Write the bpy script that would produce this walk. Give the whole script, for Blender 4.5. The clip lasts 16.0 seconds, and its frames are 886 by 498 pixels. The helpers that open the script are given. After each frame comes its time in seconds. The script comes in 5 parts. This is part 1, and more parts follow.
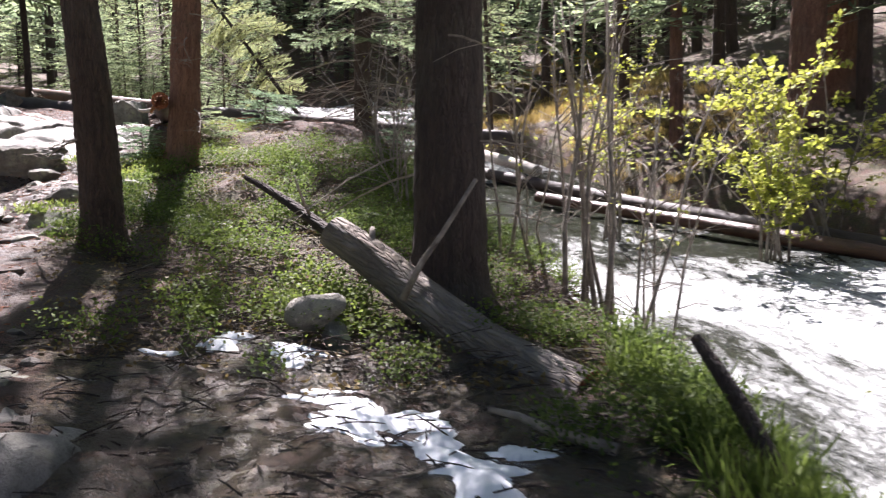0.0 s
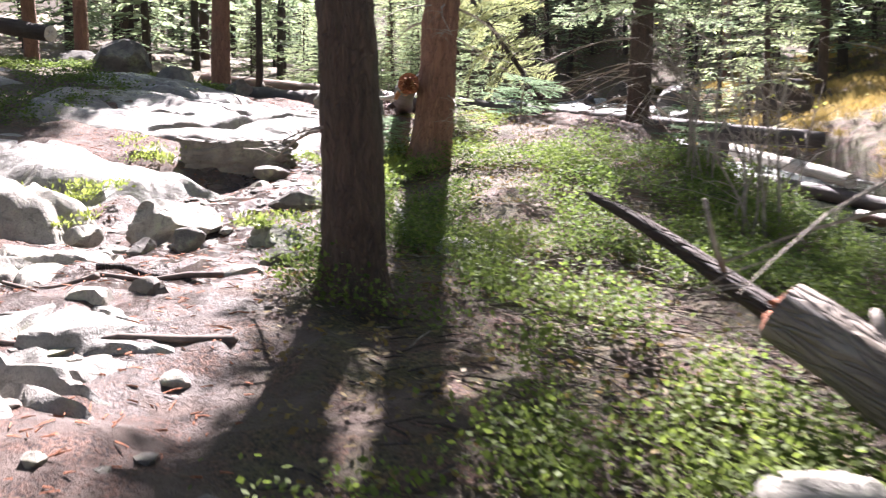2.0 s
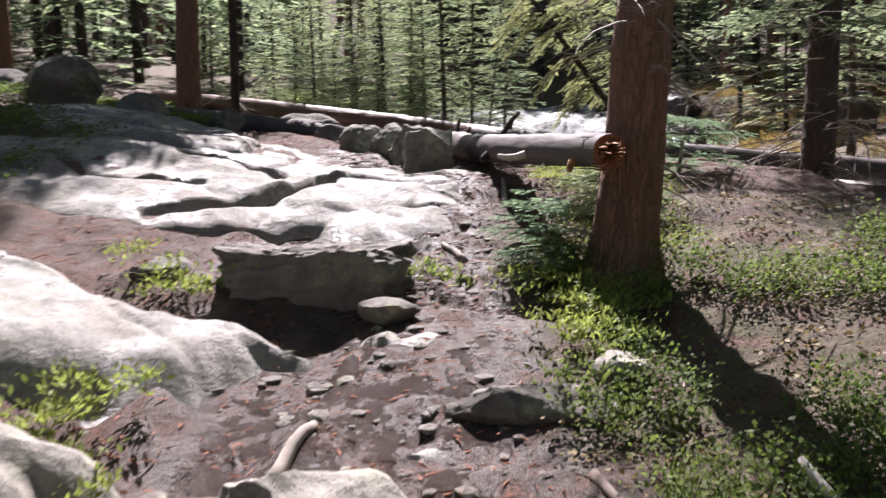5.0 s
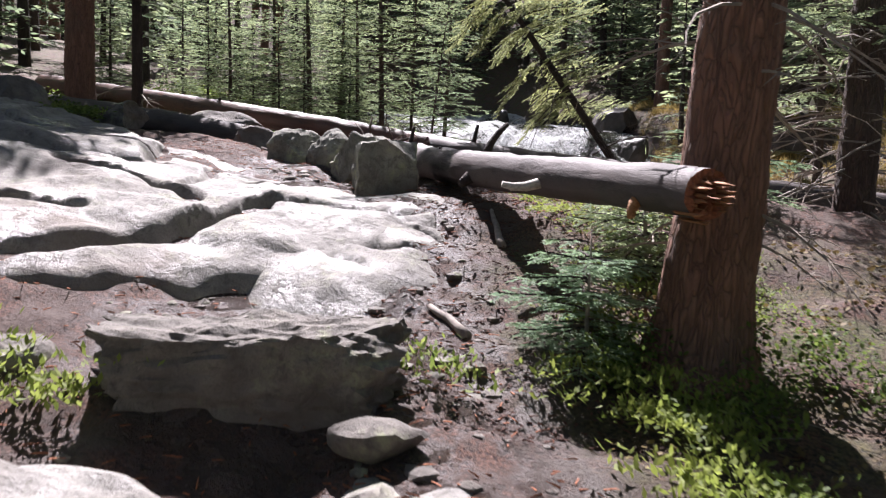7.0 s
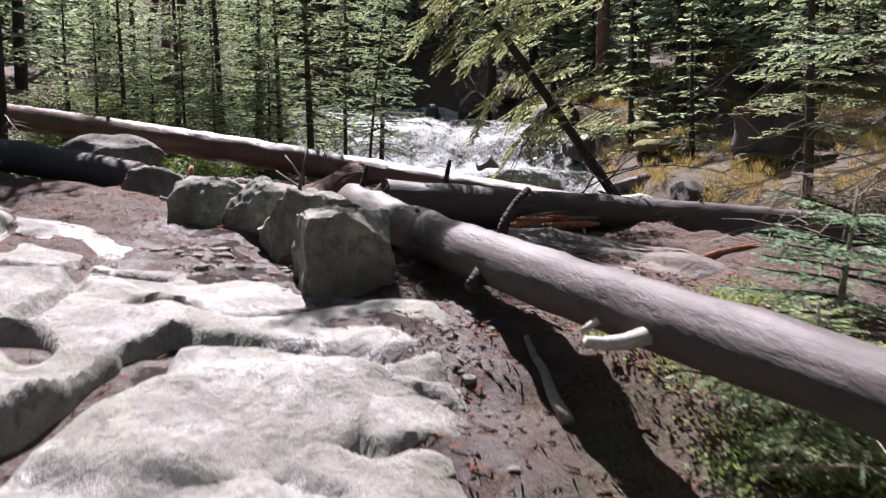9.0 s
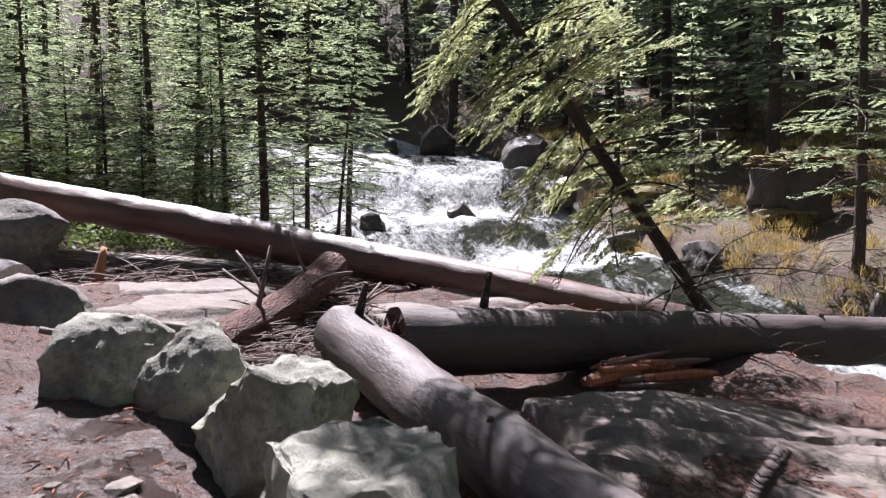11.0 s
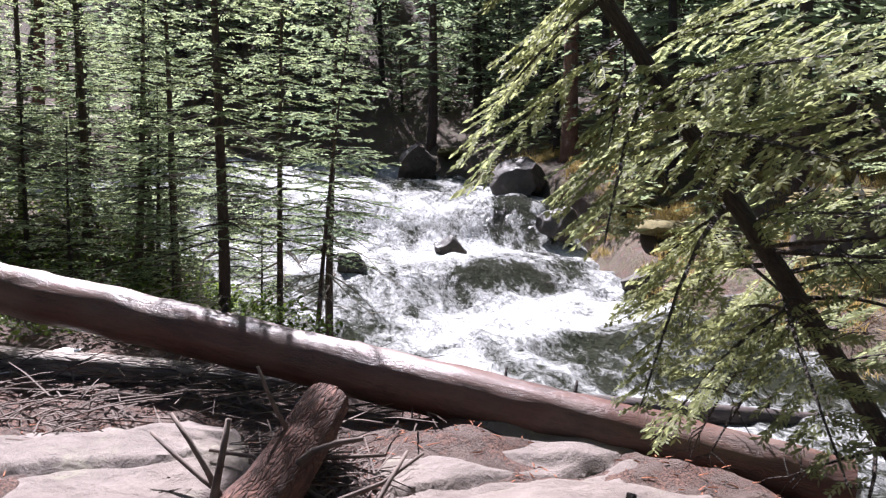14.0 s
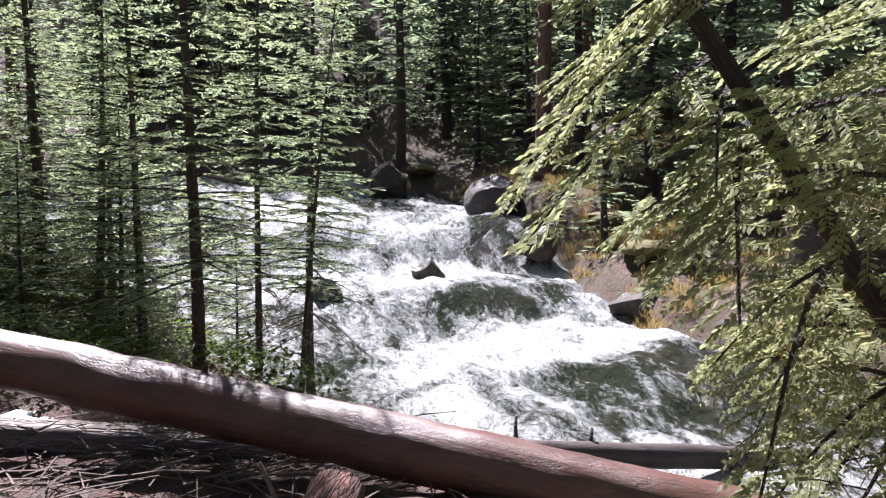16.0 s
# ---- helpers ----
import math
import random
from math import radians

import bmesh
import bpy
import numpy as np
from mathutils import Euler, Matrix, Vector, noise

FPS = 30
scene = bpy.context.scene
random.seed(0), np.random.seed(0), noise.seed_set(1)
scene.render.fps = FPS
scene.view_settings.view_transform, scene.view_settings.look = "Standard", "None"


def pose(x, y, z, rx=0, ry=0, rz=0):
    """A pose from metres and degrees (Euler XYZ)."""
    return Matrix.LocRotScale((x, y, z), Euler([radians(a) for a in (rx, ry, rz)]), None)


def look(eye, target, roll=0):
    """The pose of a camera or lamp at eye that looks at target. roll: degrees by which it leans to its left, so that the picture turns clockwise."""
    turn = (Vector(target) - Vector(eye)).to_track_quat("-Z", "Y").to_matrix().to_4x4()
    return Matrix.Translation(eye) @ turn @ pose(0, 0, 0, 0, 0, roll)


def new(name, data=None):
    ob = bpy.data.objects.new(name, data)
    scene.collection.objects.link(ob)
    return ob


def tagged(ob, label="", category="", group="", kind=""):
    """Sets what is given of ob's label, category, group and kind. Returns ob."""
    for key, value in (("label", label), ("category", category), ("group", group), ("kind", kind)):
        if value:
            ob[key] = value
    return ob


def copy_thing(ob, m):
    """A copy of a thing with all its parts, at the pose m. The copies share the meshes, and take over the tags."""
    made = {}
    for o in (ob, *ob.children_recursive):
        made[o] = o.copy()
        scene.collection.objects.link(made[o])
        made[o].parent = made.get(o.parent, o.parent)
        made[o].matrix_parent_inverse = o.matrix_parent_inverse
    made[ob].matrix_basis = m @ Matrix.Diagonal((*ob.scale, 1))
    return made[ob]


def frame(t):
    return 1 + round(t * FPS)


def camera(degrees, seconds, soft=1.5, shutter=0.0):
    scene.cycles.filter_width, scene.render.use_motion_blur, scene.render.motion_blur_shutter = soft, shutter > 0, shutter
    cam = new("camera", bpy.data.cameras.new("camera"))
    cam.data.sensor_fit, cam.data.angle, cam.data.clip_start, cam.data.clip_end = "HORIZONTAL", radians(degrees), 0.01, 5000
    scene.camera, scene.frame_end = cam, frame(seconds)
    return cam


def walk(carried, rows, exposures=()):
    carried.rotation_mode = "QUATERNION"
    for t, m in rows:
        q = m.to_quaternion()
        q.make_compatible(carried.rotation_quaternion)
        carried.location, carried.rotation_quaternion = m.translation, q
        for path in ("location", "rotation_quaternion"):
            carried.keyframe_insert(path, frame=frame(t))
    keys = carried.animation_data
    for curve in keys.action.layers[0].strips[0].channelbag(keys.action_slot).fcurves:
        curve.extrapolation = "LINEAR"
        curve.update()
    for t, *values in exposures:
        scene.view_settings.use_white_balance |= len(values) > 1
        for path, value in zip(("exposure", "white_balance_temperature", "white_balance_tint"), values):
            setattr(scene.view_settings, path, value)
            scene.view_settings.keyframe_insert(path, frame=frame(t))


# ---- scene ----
cam = camera(58.2, 16.0, soft=1.2, shutter=0.4)
# seconds, x, y, z, yaw, pitch, roll
ROWS = [
    (0.0, 0.147, 2.060, 1.250, -0.82, -5.10, 1.15),
    (0.5, -0.044, 2.604, 1.276, 1.75, -5.51, 0.64),
    (1.0, -0.231, 3.267, 1.353, 5.72, -4.49, -0.47),
    (1.5, -0.690, 3.916, 1.346, 11.31, -4.63, -0.24),
    (2.0, -1.079, 4.559, 1.358, 13.41, -5.12, -0.52),
    (2.5, -1.602, 5.226, 1.435, 17.72, -4.67, -1.11),
    (3.0, -2.154, 5.728, 1.773, 19.41, -4.83, -1.80),
    (3.5, -2.415, 6.146, 1.886, 16.57, -4.97, -3.96),
    (4.0, -2.882, 6.683, 2.005, 16.19, -4.77, -2.96),
    (4.5, -3.504, 7.100, 2.105, 14.22, -5.76, -0.02),
    (5.0, -3.739, 7.554, 2.216, 8.17, -5.42, 0.69),
    (5.2, -3.828, 7.736, 2.237, 6.18, -4.74, 0.97),
    (7.3, -4.553, 9.591, 2.462, 1.14, -5.07, -1.07),
    (7.5, -4.631, 9.792, 2.543, 0.52, -5.03, -0.35),
    (8, -4.726, 10.396, 2.625, -2.85, -5.05, -0.30),
    (8.5, -4.795, 10.951, 2.812, -4.37, -6.00, -0.70),
    (9, -4.912, 11.535, 2.968, -4.19, -6.11, 0.30),
    (9.2, -4.927, 11.745, 3.091, -4.35, -5.77, 1.12),
    (11.3, -5.289, 14.241, 3.522, -8.40, -3.82, -0.22),
    (11.5, -5.265, 14.357, 3.541, -8.32, -3.27, -0.25),
    (12.0, -5.242, 14.692, 3.513, -6.54, -3.30, -0.67),
    (12.5, -5.357, 15.249, 3.495, -5.62, -4.42, -1.47),
    (13.0, -5.424, 15.655, 3.730, -7.32, -4.26, -1.44),
    (13.5, -5.364, 15.993, 3.902, -9.38, -3.64, -1.12),
    (14.0, -5.396, 16.197, 3.940, -10.69, -3.67, -0.19),
    (14.5, -5.576, 16.481, 3.971, -12.16, -3.63, 1.28),
    (15.0, -5.617, 16.685, 4.000, -13.96, -3.75, 0.90),
    (15.5, -5.588, 16.850, 4.068, -13.96, -3.41, 0.53),
    (16.0, -5.564, 16.905, 4.079, -13.46, -2.63, 0.66),
]
walk(cam, [(t, pose(x, y, z, 90 + pitch, roll, yaw)) for t, x, y, z, yaw, pitch, roll in ROWS],
     [(t, stops, 6300 if t < 6 else 6150 if t < 10 else 5980, 23) for t, stops in ((0.0, 2.3), (1.0, 2.75), (1.5, 3.0), (2.0, 3.05), (2.5, 2.88), (3.5, 2.35), (5.0, 1.85), (7.5, 1.75), (9.0, 1.66), (12.5, 2.06), (14.0, 1.97), (16.0, 1.98))])

# ---- world and sun ----
SUN_EL, SUN_AZ = 52.0, -9.0       # azimuth: degrees from +y towards +x
world = bpy.data.worlds.new("world")
scene.world = world
world.use_nodes = True
wn = world.node_tree.nodes
sky = wn.new("ShaderNodeTexSky")
sky.sky_type, sky.sun_disc = "NISHITA", False
sky.sun_elevation, sky.sun_rotation = radians(SUN_EL), radians(SUN_AZ)
wn["Background"].inputs["Strength"].default_value = 0.022
world.node_tree.links.new(sky.outputs["Color"], wn["Background"].inputs["Color"])
lamp = bpy.data.lights.new("sun", "SUN")
lamp.energy, lamp.angle, lamp.color = 5.0, radians(0.55), (1.0, 0.97, 0.93)
sun = new("sun", lamp)
sv = Vector((math.sin(radians(SUN_AZ)) * math.cos(radians(SUN_EL)), math.cos(radians(SUN_AZ)) * math.cos(radians(SUN_EL)), math.sin(radians(SUN_EL))))
sun.matrix_world = look(sv * 60, (0, 0, 0))


# ---- materials ----
class Nodes:
    """A short way to write node materials."""

    def __init__(self, name):
        self.mat = bpy.data.materials.new(name)
        self.mat.use_nodes = True
        self.t = self.mat.node_tree
        self.out = self.t.nodes["Material Output"]
        self.b = self.t.nodes["Principled BSDF"]

    def add(self, kind, **kw):
        n = self.t.nodes.new("ShaderNode" + kind)
        for k, v in kw.items():
            if k == "op":
                n.operation = v
            elif k == "blend":
                n.data_type, n.blend_type = "RGBA", v
            elif k == "attr":
                n.attribute_name = v
            elif k == "feature":
                n.feature = v
        return n

    def link(self, a, b):
        self.t.links.new(a, b)

    def coords(self, scale=(1, 1, 1)):
        c, m = self.add("TexCoord"), self.add("Mapping")
        m.inputs["Scale"].default_value = scale
        self.link(c.outputs["Object"], m.inputs["Vector"])
        return m.outputs["Vector"]

    def noise(self, vec, scale, detail=6, rough=0.6, distort=0.0):
        n = self.add("TexNoise")
        for k, v in (("Scale", scale), ("Detail", detail), ("Roughness", rough), ("Distortion", distort)):
            n.inputs[k].default_value = v
        self.link(vec, n.inputs["Vector"])
        return n.outputs["Fac"]

    def voronoi(self, vec, scale, feature="F1", out="Distance"):
        n = self.add("TexVoronoi", feature=feature)
        n.inputs["Scale"].default_value = scale
        self.link(vec, n.inputs["Vector"])
        return n.outputs[out]

    def ramp(self, fac, *stops):
        n = self.add("ValToRGB")
        e = n.color_ramp.elements
        while len(e) < len(stops):
            e.new(0.5)
        for el, (p, c) in zip(e, stops):
            el.position = p
            el.color = (c, c, c, 1) if isinstance(c, (int, float)) else (*c, 1)
        self.link(fac, n.inputs["Fac"])
        return n.outputs["Color"]

    def mix(self, fac, a, b, blend="MIX"):
        n = self.add("Mix", blend=blend)
        for s, v in ((n.inputs[0], fac), (n.inputs[6], a), (n.inputs[7], b)):
            if isinstance(v, (int, float)):
                s.default_value = v
            elif isinstance(v, tuple):
                s.default_value = (*v, 1)
            else:
                self.link(v, s)
        return n.outputs[2]

    def math(self, op, a, b=0.0):
        n = self.add("Math", op=op)
        for s, v in ((n.inputs[0], a), (n.inputs[1], b)):
            if isinstance(v, (int, float)):
                s.default_value = v
            else:
                self.link(v, s)
        return n.outputs[0]

    def bump(self, height, strength=0.5, dist=0.02, normal=None):
        n = self.add("Bump")
        n.inputs["Strength"].default_value, n.inputs["Distance"].default_value = strength, dist
        self.link(height, n.inputs["Height"])
        if normal:
            self.link(normal, n.inputs["Normal"])
        return n.outputs["Normal"]

    def done(self, color=None, rough=None, normal=None, spec=None):
        for name, v in (("Base Color", color), ("Roughness", rough), ("Normal", normal), ("Specular IOR Level", spec)):
            if v is None:
                continue
            s = self.b.inputs[name]
            if isinstance(v, tuple):
                s.default_value = (*v, 1)
            elif isinstance(v, (int, float)):
                s.default_value = v
            else:
                self.link(v, s)
        return self.mat


def granite(name, light=(0.4, 0.365, 0.325), dark=(0.14, 0.118, 0.105), lichen=0.5, wet=0.0, mottle=0.0):
    """Worn granite: broad stains, lichen patches, fine crystal grain."""
    n = Nodes(name)
    v = n.coords()
    big, mid, fine = n.noise(v, 0.9, 5, 0.55, 0.4), n.noise(v, 4.0, 7, 0.6, 0.3), n.noise(v, 95.0, 3, 0.6)
    c = n.mix(n.ramp(mid, (0.3, 0.25), (0.62, 1.0)), dark, light)
    c = n.mix(n.math("MULTIPLY", n.ramp(fine, (0.36, 1.0), (0.5, 0.0)), 0.35), c, (0.07, 0.065, 0.06))
    spot = n.math("MULTIPLY", n.ramp(n.noise(v, 3.2, 6, 0.7), (0.54, 0.0), (0.64, 1.0)), n.ramp(n.noise(v, 28, 3), (0.4, 0.2), (0.6, 1.0)))
    c = n.mix(n.math("MULTIPLY", spot, lichen), c, (0.33, 0.36, 0.2))
    vein = n.noise(v, 13.0, 7, 0.7, 0.5)
    c = n.mix(n.ramp(vein, (0.33 + 0.06 * mottle, 0.55), (0.42 + 0.1 * mottle, 0.0)), c, (0.06, 0.054, 0.045))
    c = n.mix(n.math("MULTIPLY", n.ramp(big, (0.5, 0.0), (0.68, 1.0)), 0.6), c, (0.15, 0.115, 0.095))
    h = n.math("ADD", n.math("ADD", n.math("MULTIPLY", mid, 0.9), n.math("MULTIPLY", vein, 0.5)), n.math("MULTIPLY", fine, 0.12))
    r = 0.82 if not wet else n.ramp(n.noise(v, 1.6, 6, 0.65), (0.4, 0.24), (0.5, 0.8))
    return n.done(c, r, n.bump(h, 0.9, 0.045), spec=0.4)


def bark(name, a, b, gray=0.0, scale=1.0):
    n = Nodes(name)
    v = n.coords((9 * scale, 9 * scale, 1.6 * scale))
    wob = n.add("VectorMath", op="ADD")
    wn_ = n.add("TexNoise")
    wn_.inputs["Scale"].default_value = 1.4
    n.link(v, wn_.inputs["Vector"])
    n.link(v, wob.inputs[0])
    n.link(wn_.outputs["Color"], wob.inputs[1])
    plate = n.voronoi(wob.outputs[0], 4.5, "DISTANCE_TO_EDGE")
    w = n.noise(v, 2.2, 8, 0.7, 0.6)
    big = n.noise(n.coords(), 1.3, 4)
    c = n.mix(n.ramp(w, (0.3, 0.0), (0.7, 1.0)), a, b)
    c = n.mix(n.ramp(plate, (0.0, 0.0), (0.07, 1.0)), n.mix(0.55, c, (0.018, 0.014, 0.012)), c)
    c = n.mix(n.math("MULTIPLY", n.ramp(big, (0.5, 0.0), (0.7, 1.0)), 0.4), c, (0.12, 0.11, 0.085))
    if gray:
        c = n.mix(n.math("MULTIPLY", n.ramp(n.noise(v, 0.8, 6), (0.35, 0.0), (0.6, 1.0)), gray), c, (0.34, 0.31, 0.29))
    h = n.math("ADD", n.ramp(plate, (0.0, 0.0), (0.22, 1.0)), n.math("MULTIPLY", w, 0.9))
    return n.done(c, 0.9, n.bump(h, 0.9, 0.02))


def barkless(name, a, b, stain, rough=(0.6, 0.78)):
    """Old trunk wood: fine long grain, blotches of stain, scars and remnants of dark bark."""
    n = Nodes(name)
    grain = n.noise(n.coords((13, 13, 1.6)), 3.0, 8, 0.62, 0.5)
    big = n.noise(n.coords((1.6, 1.6, 0.9)), 1.6, 6, 0.6)
    fine = n.noise(n.coords((1.5, 1.5, 0.8)), 34, 5, 0.7)
    c = n.mix(n.ramp(grain, (0.2, 0.35), (0.75, 1.0)), a, b)
    c = n.mix(n.math("MULTIPLY", n.ramp(big, (0.46, 0.0), (0.62, 1.0)), 0.7), c, stain)
    c = n.mix(n.math("MULTIPLY", n.ramp(fine, (0.52, 0.0), (0.66, 1.0)), 0.5), c, (0.05, 0.036, 0.032))
    scar = n.ramp(n.noise(n.coords((3, 3, 1.1)), 2.4, 7, 0.7), (0.5, 0.0), (0.6, 1.0))
    c = n.mix(n.math("MULTIPLY", scar, 0.5), c, (0.026, 0.018, 0.016))
    h = n.math("ADD", n.math("MULTIPLY", grain, 0.4), n.math("ADD", n.math("MULTIPLY", scar, -0.25), n.math("MULTIPLY", fine, 0.35)))
    return n.done(c, n.ramp(big, (0.35, rough[0]), (0.65, rough[1])), n.bump(h, 0.7, 0.012), spec=0.45)


def foliage(name, a, b, clear=0.45):
    """Thin leaves: diffuse, see-through to light, a little gloss; each piece takes its own tone."""
    n = Nodes(name)
    g, o = n.add("NewGeometry"), n.add("ObjectInfo")
    tone = n.math("FRACT", n.math("ADD", g.outputs["Random Per Island"], n.math("MULTIPLY", o.outputs["Random"], 0.6)))
    c = n.mix(n.ramp(tone, (0.0, 0.0), (1.0, 1.0)), a, b)
    c = n.mix(n.math("MULTIPLY", n.ramp(n.noise(n.coords(), 0.9, 3), (0.4, 0.0), (0.65, 1.0)), 0.5), c, (b[0] * 1.15, b[1] * 1.05, b[2] * 0.85))
    tr, mx = n.add("BsdfTranslucent"), n.add("MixShader")
    n.link(c, tr.inputs["Color"])
    n.done(c, 0.62, spec=0.25)
    mx.inputs[0].default_value = clear
    n.link(n.b.outputs[0], mx.inputs[1])
    n.link(tr.outputs[0], mx.inputs[2])
    n.link(mx.outputs[0], n.out.inputs["Surface"])
    return n.mat


def soil_material():
    n = Nodes("forest_soil")
    v = n.coords()
    big, mid, fine = n.noise(v, 0.7, 5), n.noise(v, 5, 6, 0.65), n.noise(v, 55, 4, 0.75)
    duff = n.mix(n.ramp(fine, (0.38, 0.0), (0.6, 1.0)), (0.022, 0.012, 0.01), (0.17, 0.085, 0.058))
    mud = n.mix(n.ramp(mid, (0.35, 0.0), (0.65, 1.0)), (0.03, 0.02, 0.017), (0.125, 0.083, 0.066))
    c = n.mix(n.ramp(mid, (0.45, 0.0), (0.55, 1.0)), duff, mud)
    moss = n.mix(n.ramp(fine, (0.38, 0.0), (0.62, 1.0)), (0.022, 0.02, 0.01), (0.12, 0.11, 0.04))
    at = n.add("Attribute", attr="cover")
    m = n.math("MULTIPLY", at.outputs["Fac"], n.ramp(n.noise(v, 3.5, 6, 0.7), (0.4, 0.0), (0.62, 1.0)))
    c = n.mix(m, c, moss)
    # wet mud of the trail, plus the painted shade on the humus at the start
    wet = n.add("Attribute", attr="wet")
    wm = n.math("MULTIPLY", wet.outputs["Fac"], n.ramp(n.noise(v, 4.2, 6, 0.65), (0.34, 0.0), (0.52, 1.0)))
    c = n.mix(n.math("MULTIPLY", wm, 0.75), c, (0.04, 0.03, 0.026))
    r = n.ramp(wm, (0.3, 0.9), (1.0, 0.2))
    h = n.math("ADD", mid, n.math("MULTIPLY", fine, 0.6))
    return n.done(c, r, n.bump(h, 1.0, 0.06))


def water_material():
    """Rushing water: soft white foam masses over green-grey glassy runs."""
    n = Nodes("white_water")
    v = n.coords((1.25, 0.5, 1.0))
    w = n.noise(v, 1.5, 7, 0.58, 0.9)
    small = n.noise(n.coords((1.5, 0.7, 1)), 9, 6, 0.62, 0.6)
    at = n.add("Attribute", attr="foam")
    f = n.math("ADD", n.math("ADD", w, n.math("MULTIPLY", n.math("SUBTRACT", small, 0.5), 0.62)), n.math("SUBTRACT", at.outputs["Fac"], 0.5))
    foam = n.ramp(f, (0.36, 0.0), (0.5, 0.3), (0.72, 1.0))
    c = n.mix(foam, (0.024, 0.027, 0.018), (0.54, 0.555, 0.55))
    r = n.ramp(foam, (0.0, 0.1), (0.5, 0.6))
    n.b.inputs["IOR"].default_value = 1.33
    return n.done(c, r, n.bump(n.math("ADD", w, n.math("MULTIPLY", small, 0.9)), 1.0, 0.16), spec=0.15)


def plain(name, a, b, scale=8.0, rough=0.85, depth=0.01, stretch=(1, 1, 1)):
    n = Nodes(name)
    v = n.coords(stretch)
    w = n.noise(v, scale, 7, 0.68)
    return n.done(n.mix(n.ramp(w, (0.32, 0.0), (0.66, 1.0)), a, b), rough, n.bump(w, 0.6, depth))


M_ROCK = granite("granite", (0.18, 0.16, 0.138), (0.06, 0.051, 0.044), mottle=0.8)
M_PALE = granite("pale_granite", (0.32, 0.295, 0.255), (0.13, 0.115, 0.095), 0.45, mottle=0.7)
M_SLAB = granite("bedrock", (0.26, 0.245, 0.22), (0.09, 0.08, 0.07), 0.3, wet=1.0, mottle=0.65)
M_MOSSY = granite("mossy_granite", (0.27, 0.265, 0.215), (0.075, 0.07, 0.055), 0.9, mottle=1.0)
M_BARK = bark("spruce_bark", (0.045, 0.03, 0.024), (0.125, 0.08, 0.06))
M_RED = bark("reddish_bark", (0.14, 0.065, 0.042), (0.3, 0.155, 0.1), scale=0.8)
M_PLATES = bark("plated_spruce_bark", (0.034, 0.022, 0.016), (0.115, 0.073, 0.052), scale=1.25)
M_DARKBARK = bark("dark_bark", (0.028, 0.02, 0.017), (0.075, 0.05, 0.041))
M_LOGGRAY = barkless("weathered_log", (0.028, 0.02, 0.018), (0.082, 0.061, 0.056), (0.07, 0.059, 0.055))
M_LOGBROWN = barkless("brown_log", (0.036, 0.017, 0.013), (0.125, 0.056, 0.04), (0.125, 0.08, 0.062), (0.38, 0.55))
M_ROTBARK = bark("rotten_red_bark", (0.04, 0.017, 0.012), (0.19, 0.08, 0.054), scale=1.4)
M_OLDLOG = bark("old_flaking_bark", (0.075, 0.055, 0.042), (0.24, 0.19, 0.145), gray=0.5, scale=0.7)
M_PALEWOOD = plain("bleached_wood", (0.3, 0.27, 0.24), (0.56, 0.52, 0.47), 14, 0.8, 0.006, (4, 4, 0.7))
M_ORANGE = plain("fresh_broken_wood", (0.2, 0.075, 0.026), (0.46, 0.22, 0.09), 22, 0.8, 0.01, (4, 4, 0.6))
M_ROT = plain("red_rotten_wood", (0.12, 0.04, 0.02), (0.36, 0.13, 0.06), 20, 0.9, 0.012, (3, 3, 0.7))
M_TWIG = plain("grey_twig", (0.11, 0.085, 0.07), (0.3, 0.26, 0.22), 9)
M_DUSKTWIG = plain("brown_twig", (0.05, 0.034, 0.028), (0.15, 0.11, 0.09), 9)
M_DEADTWIG = plain("pale_dead_twig", (0.13, 0.105, 0.085), (0.32, 0.27, 0.22), 9)
M_FIR = foliage("fir_needles", (0.11, 0.155, 0.1), (0.25, 0.31, 0.18), 0.72)
M_FIRBRIGHT = foliage("young_fir_needles", (0.14, 0.185, 0.115), (0.31, 0.37, 0.2), 0.7)
M_LIMEFIR = foliage("sunlit_fir_needles", (0.14, 0.17, 0.085), (0.34, 0.37, 0.18), 0.65)
M_BLUEFIR = foliage("bluish_fir_needles", (0.13, 0.2, 0.13), (0.26, 0.36, 0.22), 0.55)
M_SHRUB = foliage("low_shrub_leaves", (0.038, 0.07, 0.016), (0.15, 0.205, 0.048), 0.55)
M_WILLOW = foliage("willow_leaves", (0.22, 0.26, 0.04), (0.4, 0.42, 0.09), 0.55)
M_TUFT = foliage("bright_tuft_leaves", (0.1, 0.15, 0.03), (0.25, 0.3, 0.075), 0.5)
M_GRASS = foliage("dry_grass", (0.2, 0.16, 0.055), (0.36, 0.27, 0.1), 0.4)
M_DUFF = foliage("dry_leaf_litter", (0.075, 0.05, 0.022), (0.2, 0.15, 0.06), 0.3)
M_MOSS = plain("yellow_moss", (0.06, 0.055, 0.018), (0.18, 0.14, 0.045), 20, 0.95, 0.02)
M_DUSTY = granite("dusty_bedrock", (0.17, 0.138, 0.122), (0.09, 0.068, 0.058), 0.2)
M_WETROCK = granite("wet_dark_rock", (0.06, 0.05, 0.043), (0.02, 0.018, 0.015), 0.08, wet=1.0)
M_SOIL = soil_material()
M_WATER = water_material()
M_SNOW = plain("old_snow", (0.68, 0.71, 0.76), (0.86, 0.88, 0.9), 16, 0.7, 0.02)


